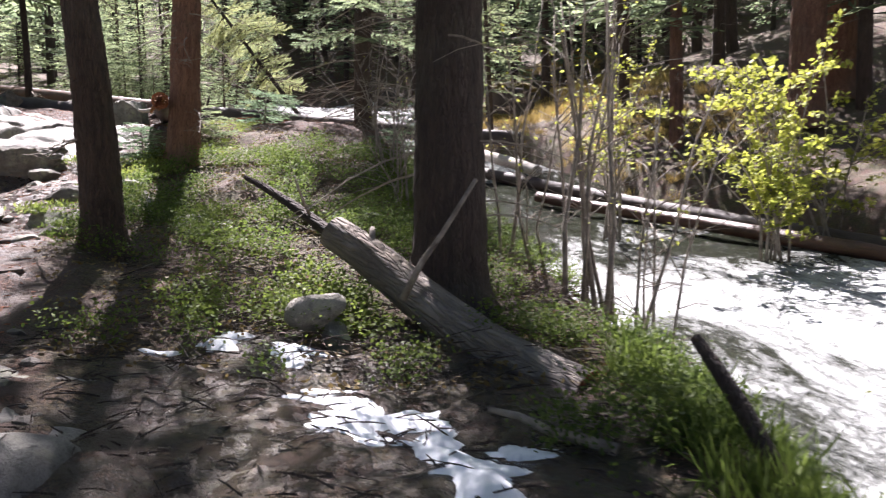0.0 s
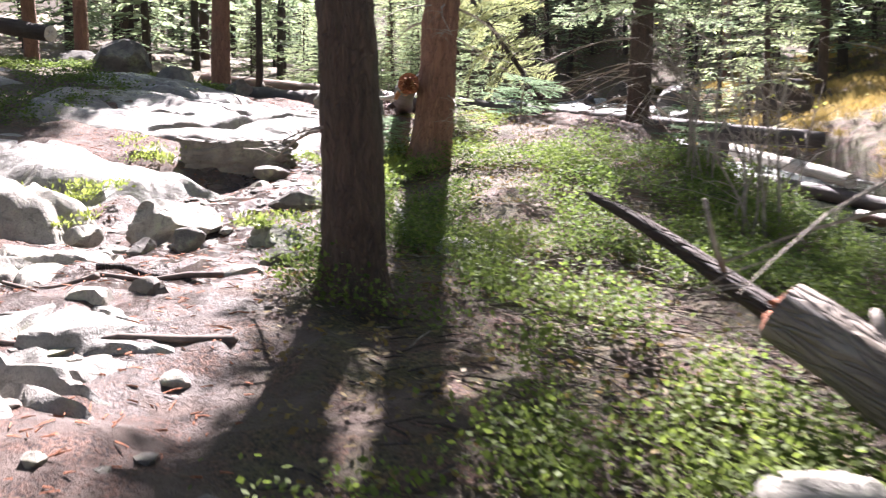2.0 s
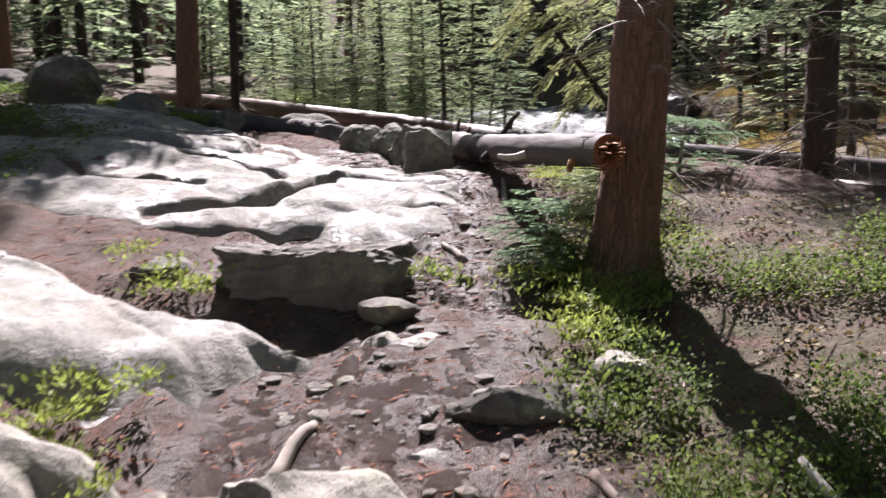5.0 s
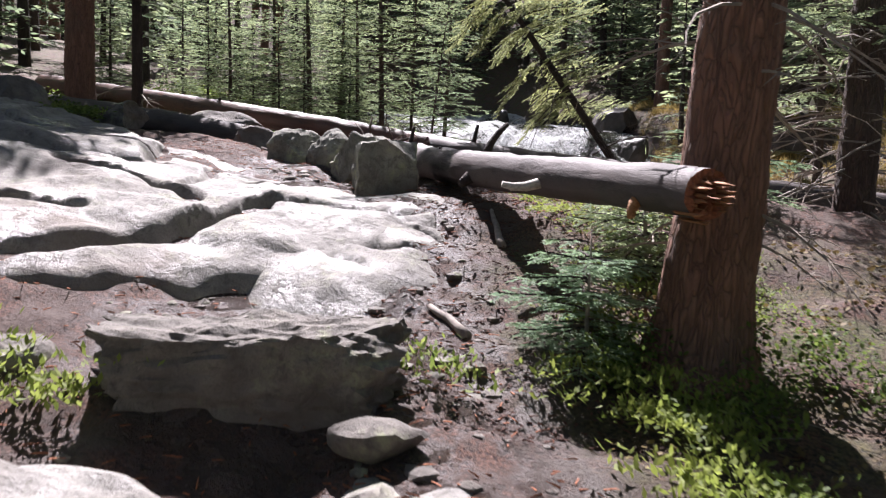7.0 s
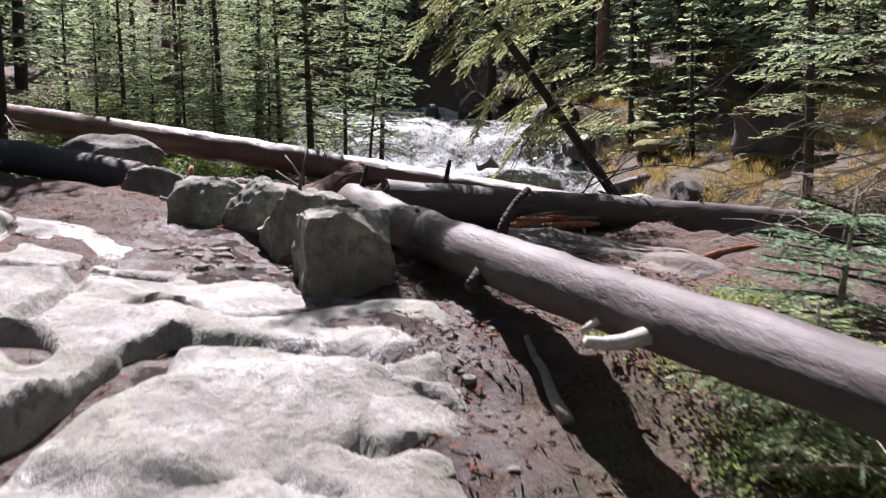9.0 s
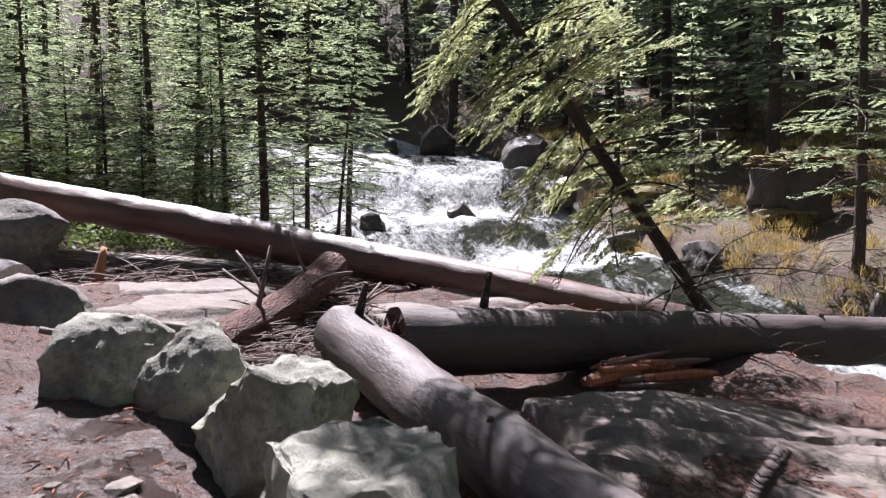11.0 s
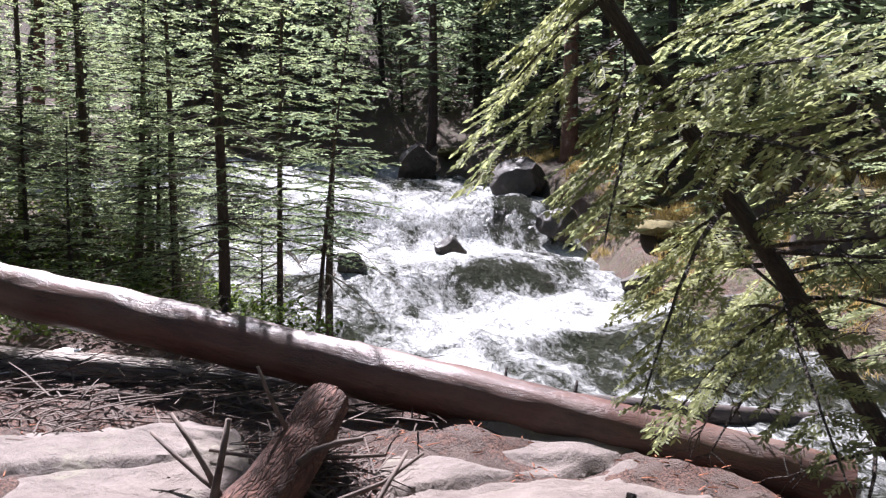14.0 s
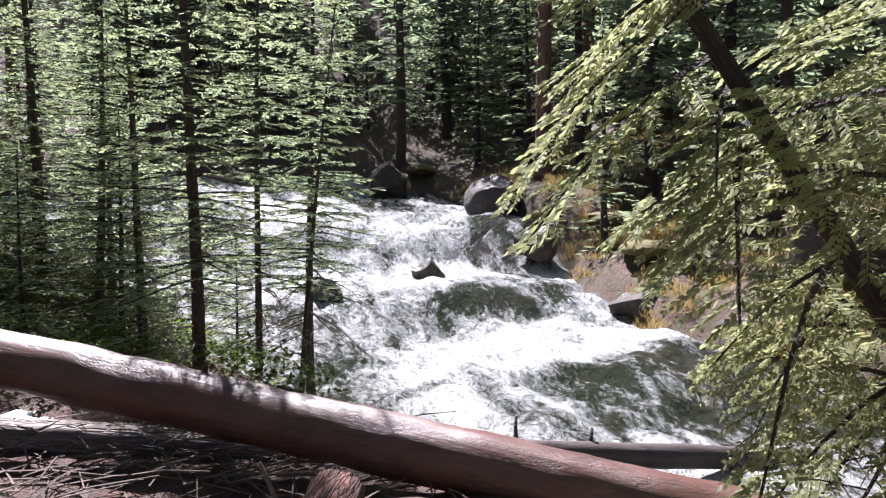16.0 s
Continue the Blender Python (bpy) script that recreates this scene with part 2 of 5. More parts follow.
# ---- building helpers ----
def value_noise(x, y, scale, seed=0):
    """Smooth noise in the plane, -1 to 1, for arrays."""
    x, y = np.asarray(x, float) / scale, np.asarray(y, float) / scale
    ix, iy = np.floor(x), np.floor(y)
    fx, fy = x - ix, y - iy
    fx, fy = fx * fx * (3 - 2 * fx), fy * fy * (3 - 2 * fy)

    def h(a, b):
        s = np.sin(a * 127.1 + b * 311.7 + seed * 74.7) * 43758.5453
        return (s - np.floor(s)) * 2 - 1
    return (h(ix, iy) * (1 - fx) + h(ix + 1, iy) * fx) * (1 - fy) + (h(ix, iy + 1) * (1 - fx) + h(ix + 1, iy + 1) * fx) * fy


def step(a, b, v):
    t = np.clip((np.asarray(v, float) - a) / (b - a), 0, 1)
    return t * t * (3 - 2 * t)


def mesh_of(name, verts, faces, material, smooth=False):
    me = bpy.data.meshes.new(name)
    me.from_pydata([tuple(v) for v in verts], [], faces)
    me.materials.append(material)
    if smooth:
        me.polygons.foreach_set("use_smooth", np.ones(len(me.polygons), bool))
    me.update()
    return me


def part(name, me, parent, label=""):
    ob = new(name, me)
    ob.parent = parent
    return tagged(ob, label)


def thing(name, m, label, category, group="", kind=""):
    return tagged(put(new(name), m), label, category, group, kind)


def put(ob, m):
    ob.matrix_basis = m
    return ob


def tube(path, radii, sides=12, rough=0.0, seed=0, ridges=0.0, flare=0.0):
    """Verts and faces of a round bar through the points of path; rough and ridges uneven its skin."""
    path = [Vector(p) for p in path]
    verts, faces, n = [], [], len(path)
    side = None
    for i, p in enumerate(path):
        d = (path[min(i + 1, n - 1)] - path[max(i - 1, 0)]).normalized()
        side = (side - d * side.dot(d)) if side else d.orthogonal()
        side.normalize()
        up = d.cross(side)
        for k in range(sides):
            a = 2 * math.pi * k / sides
            q = side * math.cos(a) + up * math.sin(a)
            r = radii[i]
            if rough:
                r *= 1 + rough * noise.noise((p + q * radii[i]) * 3.1 + Vector((seed, 0, 0))) + 0.5 * rough * noise.noise((p + q * radii[i]) * 11 + Vector((0, seed, 0)))
            if ridges:
                r += ridges * (abs(noise.noise(Vector((a * 3.2 + seed, math.sin(a) * 2, p.z * 1.7)))) + 0.6 * abs(noise.noise(Vector((math.cos(a) * 9, math.sin(a) * 9 + seed, p.z * 6)))) - 0.3)
            if flare:
                h = (p - path[0]).length
                r *= 1 + flare * math.exp(-h / 0.22) * (1 + 0.45 * math.sin(a * 5 + seed))
            verts.append(p + q * r)
    for i in range(n - 1):
        for k in range(sides):
            a, b = i * sides + k, i * sides + (k + 1) % sides
            faces.append((a, b, b + sides, a + sides))
    faces.append(tuple(range(sides - 1, -1, -1)))
    faces.append(tuple(range((n - 1) * sides, n * sides)))
    return verts, faces


def join(lists):
    verts, faces = [], []
    for v, f in lists:
        o = len(verts)
        verts.extend(v)
        faces.extend(tuple(i + o for i in q) for q in f)
    return verts, faces


def stones_mesh(name, size, material, seed, sub=3, cuts=9, depth=0.72, lump=0.06, flat=0.0, box=False):
    """A broken boulder: a ball cut by chance planes, then worn. size: half extents."""
    rng = random.Random(seed)
    bm = bmesh.new()
    bmesh.ops.create_icosphere(bm, subdivisions=sub, radius=1)
    planes = []
    for _ in range(cuts):
        nrm = Vector((rng.gauss(0, 1), rng.gauss(0, 1), rng.gauss(0, 0.7))).normalized()
        planes.append((nrm, rng.uniform(depth - 0.2, depth + 0.1)))
    if box:
        for ax in ((1, 0, 0), (-1, 0, 0), (0, 1, 0), (0, -1, 0), (0, 0, 1)):
            nrm = Vector(ax) + Vector((rng.uniform(-0.1, 0.1), rng.uniform(-0.1, 0.1), rng.uniform(-0.08, 0.08)))
            planes.append((nrm.normalized(), 0.56))
    if flat:
        planes.append((Vector((rng.uniform(-0.08, 0.08), rng.uniform(-0.08, 0.08), 1)).normalized(), flat))
    off = Vector((seed * 1.7, seed * 0.3, 0))
    for v in bm.verts:
        p = v.co
        for nrm, d in planes:
            e = p.dot(nrm) - d * (1 + 0.13 * noise.noise(p * 2.3 + off + nrm * 3) + 0.05 * noise.noise(p * 7 + off))
            if e > 0:
                p = p - nrm * e * 0.98
        p = p * (1 + lump * noise.noise(p * 2.1 + off) + lump * 0.5 * noise.noise(p * 5.7 + off) + lump * 0.4 * noise.noise(p * 12 + off) + lump * 0.25 * abs(noise.noise(p * 27 + off)))
        v.co = Vector((p.x * size[0], p.y * size[1], p.z * size[2]))
    me = bpy.data.meshes.new(name)
    bm.to_mesh(me)
    bm.free()
    me.materials.append(material)
    me.polygons.foreach_set("use_smooth", np.ones(len(me.polygons), bool))
    me.set_sharp_from_angle(angle=radians(32))
    return me


def diamonds(centres, along, across):
    """Small kite-shaped leaves."""
    c, a, b = (np.asarray(q, float) for q in (centres, along, across))
    v = np.stack([c, c + a * 0.55 + b, c + a, c + a * 0.45 - b], 1).reshape(-1, 3)
    f = np.arange(len(v)).reshape(-1, 4)
    return v.tolist(), f.tolist()


# ---- the lie of the land ----
BED_Y = (-60, -15, 2, 6.8, 9.5, 12.6, 14.4, 15.2, 18, 20.4, 22, 26, 34, 45, 60, 120)
BED_Z = (-5, -1.8, 0, 0.45, 0.8, 1.42, 1.9, 2.12, 2.3, 2.5, 2.5, 2.75, 4.2, 5.6, 7.5, 15)
BANK_Y = (-60, -15, 2, 6, 9, 12, 16, 19, 21.5, 24, 28, 30, 32.5, 36, 40, 43, 46, 50, 60, 120)
LEFT_X = (4, 3, 2.5, 2.1, 1.9, 1.0, -0.2, -1.7, -3.6, -4.9, -6.6, -10.6, -13.0, -13.0, -12.5, -9.0, -9.5, -16, -45, -200)
RIGHT_X = (12, 10, 8.6, 8, 7.5, 6.6, 5, 3.4, 2.0, 0.9, 0.25, 0.4, 0.8, 0.8, 0.0, -1.3, -4, -10, -38, -190)
WATER_Y = (-60, -15, 2, 8, 14, 17, 20, 22.5, 26, 29.3, 30.3, 33.0, 33.6, 34.5, 37, 41, 60, 120)
WATER_Z = (-6, -2.2, -0.55, -0.3, 0.15, 0.6, 1.3, 1.75, 2.0, 2.16, 2.55, 2.8, 3.1, 3.85, 4.1, 4.6, 6.8, 13)


def soft_interp(y, ys, zs, w=0.5):
    y = np.asarray(y, float)
    return sum(np.interp(y + d * w, ys, zs) * k for d, k in ((-1, 0.25), (0, 0.5), (1, 0.25)))


def water_level(y):
    return soft_interp(y, WATER_Y, WATER_Z, 0.25)


def land(x, y, rough=True):
    """Height of the ground."""
    x, y = np.asarray(x, float), np.asarray(y, float)
    xl, xr, wz = soft_interp(y, BANK_Y, LEFT_X), soft_interp(y, BANK_Y, RIGHT_X), water_level(y)
    z = soft_interp(y, BED_Y, BED_Z, 0.35)
    hollow = 1 - 0.75 * step(19.6, 21.2, y) * (1 - step(25, 28, y)) * step(-12, -10, x)
    z = z + 0.15 * np.clip(-5.4 - x, 0, 60) * hollow * step(8, 11, y) + 0.05 * np.clip(-3.0 - x, 0, 60) * (1 - step(8, 11, y))
    # the trail is worn in; the bank falls to the river
    z = z - 0.1 * np.clip(x + 2.2, 0, 6) * (1 - step(14, 17, y))
    z = z - 0.12 * (1 - step(-5.2, -4.7, x)) * (step(9.4, 9.9, y) * (1 - step(12.1, 12.5, y)) + 0.3 * step(13.4, 13.8, y) * (1 - step(16.8, 17.6, y))) * step(-12.5, -11, x)
    right = wz + 0.35 + 0.28 * np.clip(x - xr, 0, 80)
    mid = (xl + xr) / 2
    z = np.where(x > mid, right, z)
    inside = step(-0.75, 0.25, x - xl) * step(-0.75, 0.25, xr - x)
    z = z * (1 - inside) + (wz - 0.45) * inside
    if rough:
        near = 1 - step(0.2, 0.9, inside)
        z = z + 0.10 * value_noise(x, y, 1.7, 1) + near * (0.05 * value_noise(x, y, 0.55, 2) + 0.035 * value_noise(x, y, 0.23, 3) + 0.05 * (0.4 - np.abs(value_noise(x, y, 0.42, 5))) + 0.016 * value_noise(x, y, 0.11, 6))
        far = step(18, 60, np.hypot(x + 4, y - 14))
        z = z + far * (1.2 * value_noise(x, y, 9, 4))
    return z


def at_land(x, y):
    return float(land(x, y))


def trail_x(y):
    return np.interp(y, (-5, 2, 6, 9, 12, 14, 17, 22), (0.4, -0.6, -3.0, -4.2, -4.9, -5.4, -5.6, -6.2))


def green_cover(x, y):
    """Where low plants grow: 0 on the trail, 1 beside it."""
    x, y = np.asarray(x, float), np.asarray(y, float)
    d = x - trail_x(y)
    g = step(0.75, 1.25, d) * (1 - step(14.2, 15.2, y)) + step(2.2, 3.2, -d) * (1 - step(10, 12, y) * step(-9, -7, x))
    g = g + step(23, 26, y)
    g = np.where(x > soft_interp(y, BANK_Y, RIGHT_X), 1.0, g)
    return np.clip(g + 0.25 * value_noise(x, y, 0.8, 9) * (g > 0.02), 0, 1)


def spaced(lo, hi, fine_lo, fine_hi, fine):
    """Grid lines, close together in the middle and wider and wider outwards."""
    out = list(np.arange(fine_lo, fine_hi, fine))
    for sign, end, start in ((1, hi, fine_hi), (-1, lo, fine_lo)):
        v, s = start, fine
        while (v - end) * sign < 0:
            s *= 1.12
            v += s * sign
            out.append(v)
    return np.array(sorted(out))


def sheet(name, xs, ys, height, material, attrs):
    gx, gy = np.meshgrid(xs, ys)
    gz = height(gx, gy)
    v = np.stack([gx.ravel(), gy.ravel(), gz.ravel()], 1)
    w, h = len(xs), len(ys)
    i = (np.arange(h - 1)[:, None] * w + np.arange(w - 1)[None, :]).ravel()
    f = np.stack([i, i + 1, i + w + 1, i + w], 1)
    me = mesh_of(name, v.tolist(), f.tolist(), material, True)
    for key, fn in attrs.items():
        a = me.attributes.new(key, "FLOAT", "POINT")
        a.data.foreach_set("value", np.asarray(fn(gx, gy), np.float32).ravel())
    return new(name, me)


def wetness_and_shade(x, y):
    d = np.abs(np.asarray(x) - trail_x(y))
    # dark humus at the start, with the tree shade there painted in
    humus_shade = 1 - step(0.8, 1.7, np.hypot(np.asarray(x) + 0.2, (np.asarray(y) - 5.6) * 0.8))
    return np.clip((1 - step(0.5, 1.6, d)) * step(5.5, 8.5, y) * (1 - step(17.5, 18.5, y)) + humus_shade, 0, 1)


tagged(sheet("ground", spaced(-120, 120, -8.2, 2.4, 0.055), spaced(-60, 130, 2.5, 21.5, 0.055), land, M_SOIL, {"cover": green_cover, "wet": wetness_and_shade}),
       "brown forest soil trodden into a muddy trail", "ground", kind="structure")


def water_height(x, y):
    z = water_level(y)
    fast = step(19, 22, y)
    lump = 0.1 * value_noise(x, y * 0.7, 0.9, 21) + 0.055 * value_noise(x, y, 0.37, 22) + 0.018 * value_noise(x, y, 0.15, 23)
    wave = 0.12 * (0.5 - np.abs(value_noise(x * 0.8 + 0.3 * y, y, 1.3, 25)))
    out = np.maximum(soft_interp(y, BANK_Y, LEFT_X) - x, x - soft_interp(y, BANK_Y, RIGHT_X))
    return z + lump * (0.35 + 0.9 * fast) + fast * (0.2 * value_noise(x, y, 2.6, 24) + wave) - 0.4 * np.clip(out - 0.25, 0, 1.0)


def foam_amount(x, y):
    fast = step(18, 24, y)
    f = 0.365 + 0.175 * fast + 0.22 * value_noise(x, y, 2.3, 31) + 0.1 * value_noise(x, y, 0.9, 32)
    f = f + 0.2 * np.exp(-((y - 32.6) / 0.9) ** 2) - 0.16 * np.exp(-((y - 34.0) / 0.5) ** 2) * (0.6 + value_noise(x, 0 * y, 0.35, 34))
    # less white near y 25: a brown run, darkened partly to stand for shade
    f = f - 0.27 * np.exp(-((y - 25.3) / 1.7) ** 2) * step(-3.6, -2.4, x) - 0.2 * np.exp(-((y - 30.2) / 0.45) ** 2) * step(-3.2, -2.2, x)
    return f + 0.3 * (1 - step(7, 15, y))


def river_sheet():
    ys = spaced(-60, 125, 15, 40, 0.08)
    us = np.linspace(0, 1, 120)
    gy, gu = np.meshgrid(ys, us, indexing="ij")
    xl, xr = soft_interp(gy, BANK_Y, LEFT_X) - 0.55, soft_interp(gy, BANK_Y, RIGHT_X) + 0.55
    gx = xl + (xr - xl) * gu
    gz = water_height(gx, gy)
    w, h = len(us), len(ys)
    i = (np.arange(h - 1)[:, None] * w + np.arange(w - 1)[None, :]).ravel()
    me = mesh_of("water", np.stack([gx.ravel(), gy.ravel(), gz.ravel()], 1).tolist(), np.stack([i, i + 1, i + w + 1, i + w], 1).tolist(), M_WATER, True)
    a = me.attributes.new("foam", "FLOAT", "POINT")
    a.data.foreach_set("value", np.asarray(foam_amount(gx, gy), np.float32).ravel())
    return new("water", me)


tagged(river_sheet(), "foaming white mountain river with dark clear runs", "river", kind="structure")


# ---- rocks ----
def boulder(name, x, y, z, size, label, material=M_ROCK, turn=0, tilt=(0, 0), seed=1, sub=4, cuts=13, depth=0.7, lump=0.05, flat=0.0, group="", category="rock", box=False):
    """z: height of the rock's middle."""
    ob = new(name, stones_mesh(name, size, material, seed, sub, cuts, depth, lump, flat, box))
    return tagged(put(ob, pose(x, y, z, tilt[0], tilt[1], turn)), label, category, group)


SLAB = "broad pale bedrock slab, worn smooth and split by cracks"


def from_line(gx, gy, line):
    """Distance of grid points from a broken line."""
    best = np.full(gx.shape, 1e9)
    for (x0, y0), (x1, y1) in zip(line, line[1:]):
        dx, dy = x1 - x0, y1 - y0
        t = np.clip(((gx - x0) * dx + (gy - y0) * dy) / (dx * dx + dy * dy), 0, 1)
        best = np.minimum(best, np.hypot(gx - x0 - t * dx, gy - y0 - t * dy))
    return best


def fracture(x, y, size, seed):
    """Broken ground: distance to the nearest joint, and a chance value for each block."""
    gx, gy = x / size, y / size
    ix, iy = np.floor(gx), np.floor(gy)
    best, second, val = np.full(x.shape, 9.0), np.full(x.shape, 9.0), np.zeros(x.shape)
    for dx in (-1, 0, 1):
        for dy in (-1, 0, 1):
            cx, cy = ix + dx, iy + dy
            h1 = np.sin(cx * 127.1 + cy * 311.7 + seed) * 43758.5453
            h2 = np.sin(cx * 269.5 + cy * 183.3 + seed) * 28001.8384
            h1, h2 = h1 - np.floor(h1), h2 - np.floor(h2)
            d = np.hypot(cx + h1 - gx, cy + h2 - gy)
            near = d < best
            second = np.where(near, best, np.minimum(second, d))
            val = np.where(near, h1 + h2 - 1, val)
            best = np.where(near, d, best)
    return (second - best) * size, val


def outcrop(outline, top, material, cracks=(), drop=0.3, cell=0.028, seed=0, lift=0.0, label=SLAB, blocks=0.0, uneven=0.05, grow=0.0, worn=0.09, swell=0.0):
    """Bedrock showing through the soil. outline: its edge in plan; top: (z at its middle, rise along x, rise along y), or None to follow the land."""
    xs, ys = [p[0] for p in outline], [p[1] for p in outline]
    cx, cy = sum(xs) / len(xs), sum(ys) / len(ys)
    gx, gy = np.meshgrid(np.arange(min(xs) - 0.45, max(xs) + 0.45, cell), np.arange(min(ys) - 0.45, max(ys) + 0.45, cell))
    wx = gx + 0.07 * value_noise(gx, gy, 0.5, seed) + 0.03 * value_noise(gx, gy, 0.17, seed + 1)
    wy = gy + 0.07 * value_noise(gx, gy, 0.5, seed + 2) + 0.03 * value_noise(gx, gy, 0.17, seed + 3)
    dist = from_line(wx, wy, list(outline) + [outline[0]])
    inside = np.zeros(gx.shape, bool)
    for (x0, y0), (x1, y1) in zip(outline, list(outline[1:]) + [outline[0]]):
        inside ^= ((y0 > wy) != (y1 > wy)) & (wx < (x1 - x0) * (wy - y0) / (y1 - y0 + 1e-9) + x0)
    s = np.where(inside, dist, -dist) + grow
    z = land(gx, gy, False) + lift if top is None else top[0] + top[1] * (gx - cx) + top[2] * (gy - cy)
    z = z + (0.06 if worn < 0.1 else 0.035) * value_noise(gx, gy, 0.9, seed + 4) + 0.022 * value_noise(gx, gy, 0.3, seed + 5) + 0.008 * value_noise(gx, gy, 0.1, seed + 6)
    terrace = value_noise(gx * 0.6, gy, 0.8, seed + 7)
    edge = 0.06 if worn < 0.1 else 0.16
    z = z + 0.05 * step(0.1, 0.1 + edge, terrace) - 0.04 * step(0.3, 0.3 + edge, -terrace)
    z = z - drop * (1 - step(-0.02, worn, s)) ** 1.5 - (0.6 * drop + 0.15) * (1 - step(-0.2, 0.0, s)) - 0.06 * (1 - step(0.0, 0.4, s))
    if swell:
        z = z + swell * (value_noise(wx * 0.6 + wy * 0.5, wy, 0.5, seed + 8) + 0.9 * (0.4 - np.abs(value_noise(wx, wy - 0.4 * wx, 0.34, seed + 9))) + 0.25 * value_noise(wx, wy, 0.13, seed + 10))
    if blocks:
        gap, val = fracture(wx * 0.75 + 0.4 * wy, wy, blocks, seed)
        z = z + uneven * val - uneven * 1.3 * (1 - step(0.012, 0.06, gap)) + uneven * 0.8 * val * (wx - cx) / 1.5
    for line, wide, deep in cracks:
        d = from_line(wx, wy, line)
        z = z - deep * (1 - step(wide * 0.2, wide + 0.03, d))
    keep = s > -0.18
    index = np.full(gx.shape, -1)
    index[keep] = np.arange(keep.sum())
    v = np.stack([gx[keep] - cx, gy[keep] - cy, z[keep]], 1)
    q = np.stack([index[:-1, :-1], index[:-1, 1:], index[1:, 1:], index[1:, :-1]], -1).reshape(-1, 4)
    q = q[(q >= 0).all(1)]
    me = mesh_of("bedrock_slab", v.tolist(), q.tolist(), material, True)
    me.set_sharp_from_angle(angle=radians(40))
    return tagged(put(new("bedrock_slab", me), Matrix.Translation((cx, cy, 0))), label, "rock")


# the hump beside the trail
outcrop(((-4.95, 11.85), (-5.45, 11.2), (-5.95, 10.85), (-6.6, 10.95), (-8.0, 11.3), (-9.2, 12.0), (-8.4, 13.0), (-7.1, 12.6), (-6.2, 12.2), (-5.5, 12.15)), (1.58, -0.12, 0.13), M_SLAB,
        ((((-6.9, 12.3), (-6.2, 11.75), (-5.4, 11.3)), 0.03, 0.025), (((-6.3, 12.1), (-5.8, 11.85), (-5.2, 11.65)), 0.025, 0.025), (((-8.0, 12.6), (-7.5, 11.5)), 0.03, 0.06)), 0.24, seed=3, worn=0.4)
outcrop(((-5.4, 10.55), (-5.38, 9.95), (-5.75, 9.55), (-6.6, 9.35), (-7.8, 9.6), (-8.2, 10.5), (-7.0, 10.8), (-6.0, 10.7)), (1.30, -0.07, 0.14), M_PALE,
        ((((-6.4, 10.5), (-5.9, 10.2), (-5.4, 10.15)), 0.045, 0.06), (((-7.2, 10.4), (-6.4, 9.9), (-5.7, 9.8)), 0.04, 0.05), (((-6.7, 10.7), (-6.6, 9.4)), 0.03, 0.04)), 0.4, seed=13, worn=0.45)
# the second step of rock
outcrop(((-4.55, 14.45), (-4.65, 14.0), (-5.05, 13.68), (-5.5, 13.72), (-5.85, 14.0), (-5.95, 14.75), (-5.5, 15.15), (-4.9, 15.2), (-4.55, 14.9)), (1.9, -0.02, 0.26), M_SLAB,
        ((((-5.9, 14.65), (-5.3, 14.6), (-4.9, 14.4), (-4.55, 14.42)), 0.035, 0.07), (((-5.5, 15.1), (-5.0, 14.75), (-4.6, 14.75)), 0.03, 0.06), (((-5.3, 14.3), (-5.0, 14.1)), 0.02, 0.04)), 0.08, seed=23, grow=0.12, worn=0.3)
outcrop(((-7.0, 15.7), (-8.6, 15.6), (-10.2, 16.0), (-10.8, 17.6), (-9.0, 18.2), (-7.4, 17.2)), (2.88, -0.13, 0.12), M_SLAB, ((((-10.4, 16.8), (-8.8, 16.7), (-7.2, 16.3)), 0.04, 0.1), (((-8.7, 15.7), (-9.0, 18.0)), 0.04, 0.09)), 0.3, seed=53, blocks=1.6, uneven=0.03, grow=0.12, worn=0.3)
outcrop(((-9.6, 13.0), (-11.5, 12.6), (-13.5, 14.2), (-12.8, 16.4), (-10.9, 16.0), (-9.8, 14.8)), (2.90, -0.15, 0.14), M_SLAB, ((((-13, 14.5), (-9.8, 14.0)), 0.05, 0.1),), 0.35, 0.06, seed=63, blocks=0.8, uneven=0.08)
outcrop(((-5.95, 19.2), (-6.9, 18.9), (-7.7, 19.6), (-7.6, 20.7), (-6.4, 21.0), (-5.6, 20.6), (-5.5, 19.8)), (2.70, -0.02, 0.04), M_DUSTY, ((((-7.6, 20.2), (-6.6, 19.9), (-5.7, 20.1)), 0.03, 0.05),), 0.15, seed=73)
outcrop(((-5.0, 19.3), (-4.4, 19.0), (-3.6, 19.2), (-3.2, 20.0), (-3.6, 20.9), (-4.5, 20.9), (-5.0, 20.3)), (2.62, -0.06, 0.0), M_DUSTY, ((((-4.9, 19.8), (-3.4, 20.2)), 0.03, 0.05),), 0.4, seed=83)
outcrop(((-4.3, 17.0), (-3.4, 16.6), (-2.5, 16.8), (-2.2, 17.7), (-3.0, 18.3), (-4.3, 18.2)), (2.32, -0.1, 0.02), M_DUSTY, ((((-4.2, 17.6), (-2.4, 17.3)), 0.03, 0.05),), 0.3, seed=93)
outcrop(((-1.0, 5.9), (-1.1, 4.9), (-1.5, 4.4), (-2.4, 4.5), (-2.7, 5.3), (-2.2, 6.1), (-1.5, 6.2)), (0.31, -0.05, 0.07), M_SLAB, ((((-2.6, 5.4), (-1.7, 5.3), (-1.05, 5.5)), 0.03, 0.06),), 0.2, seed=103, worn=0.3)
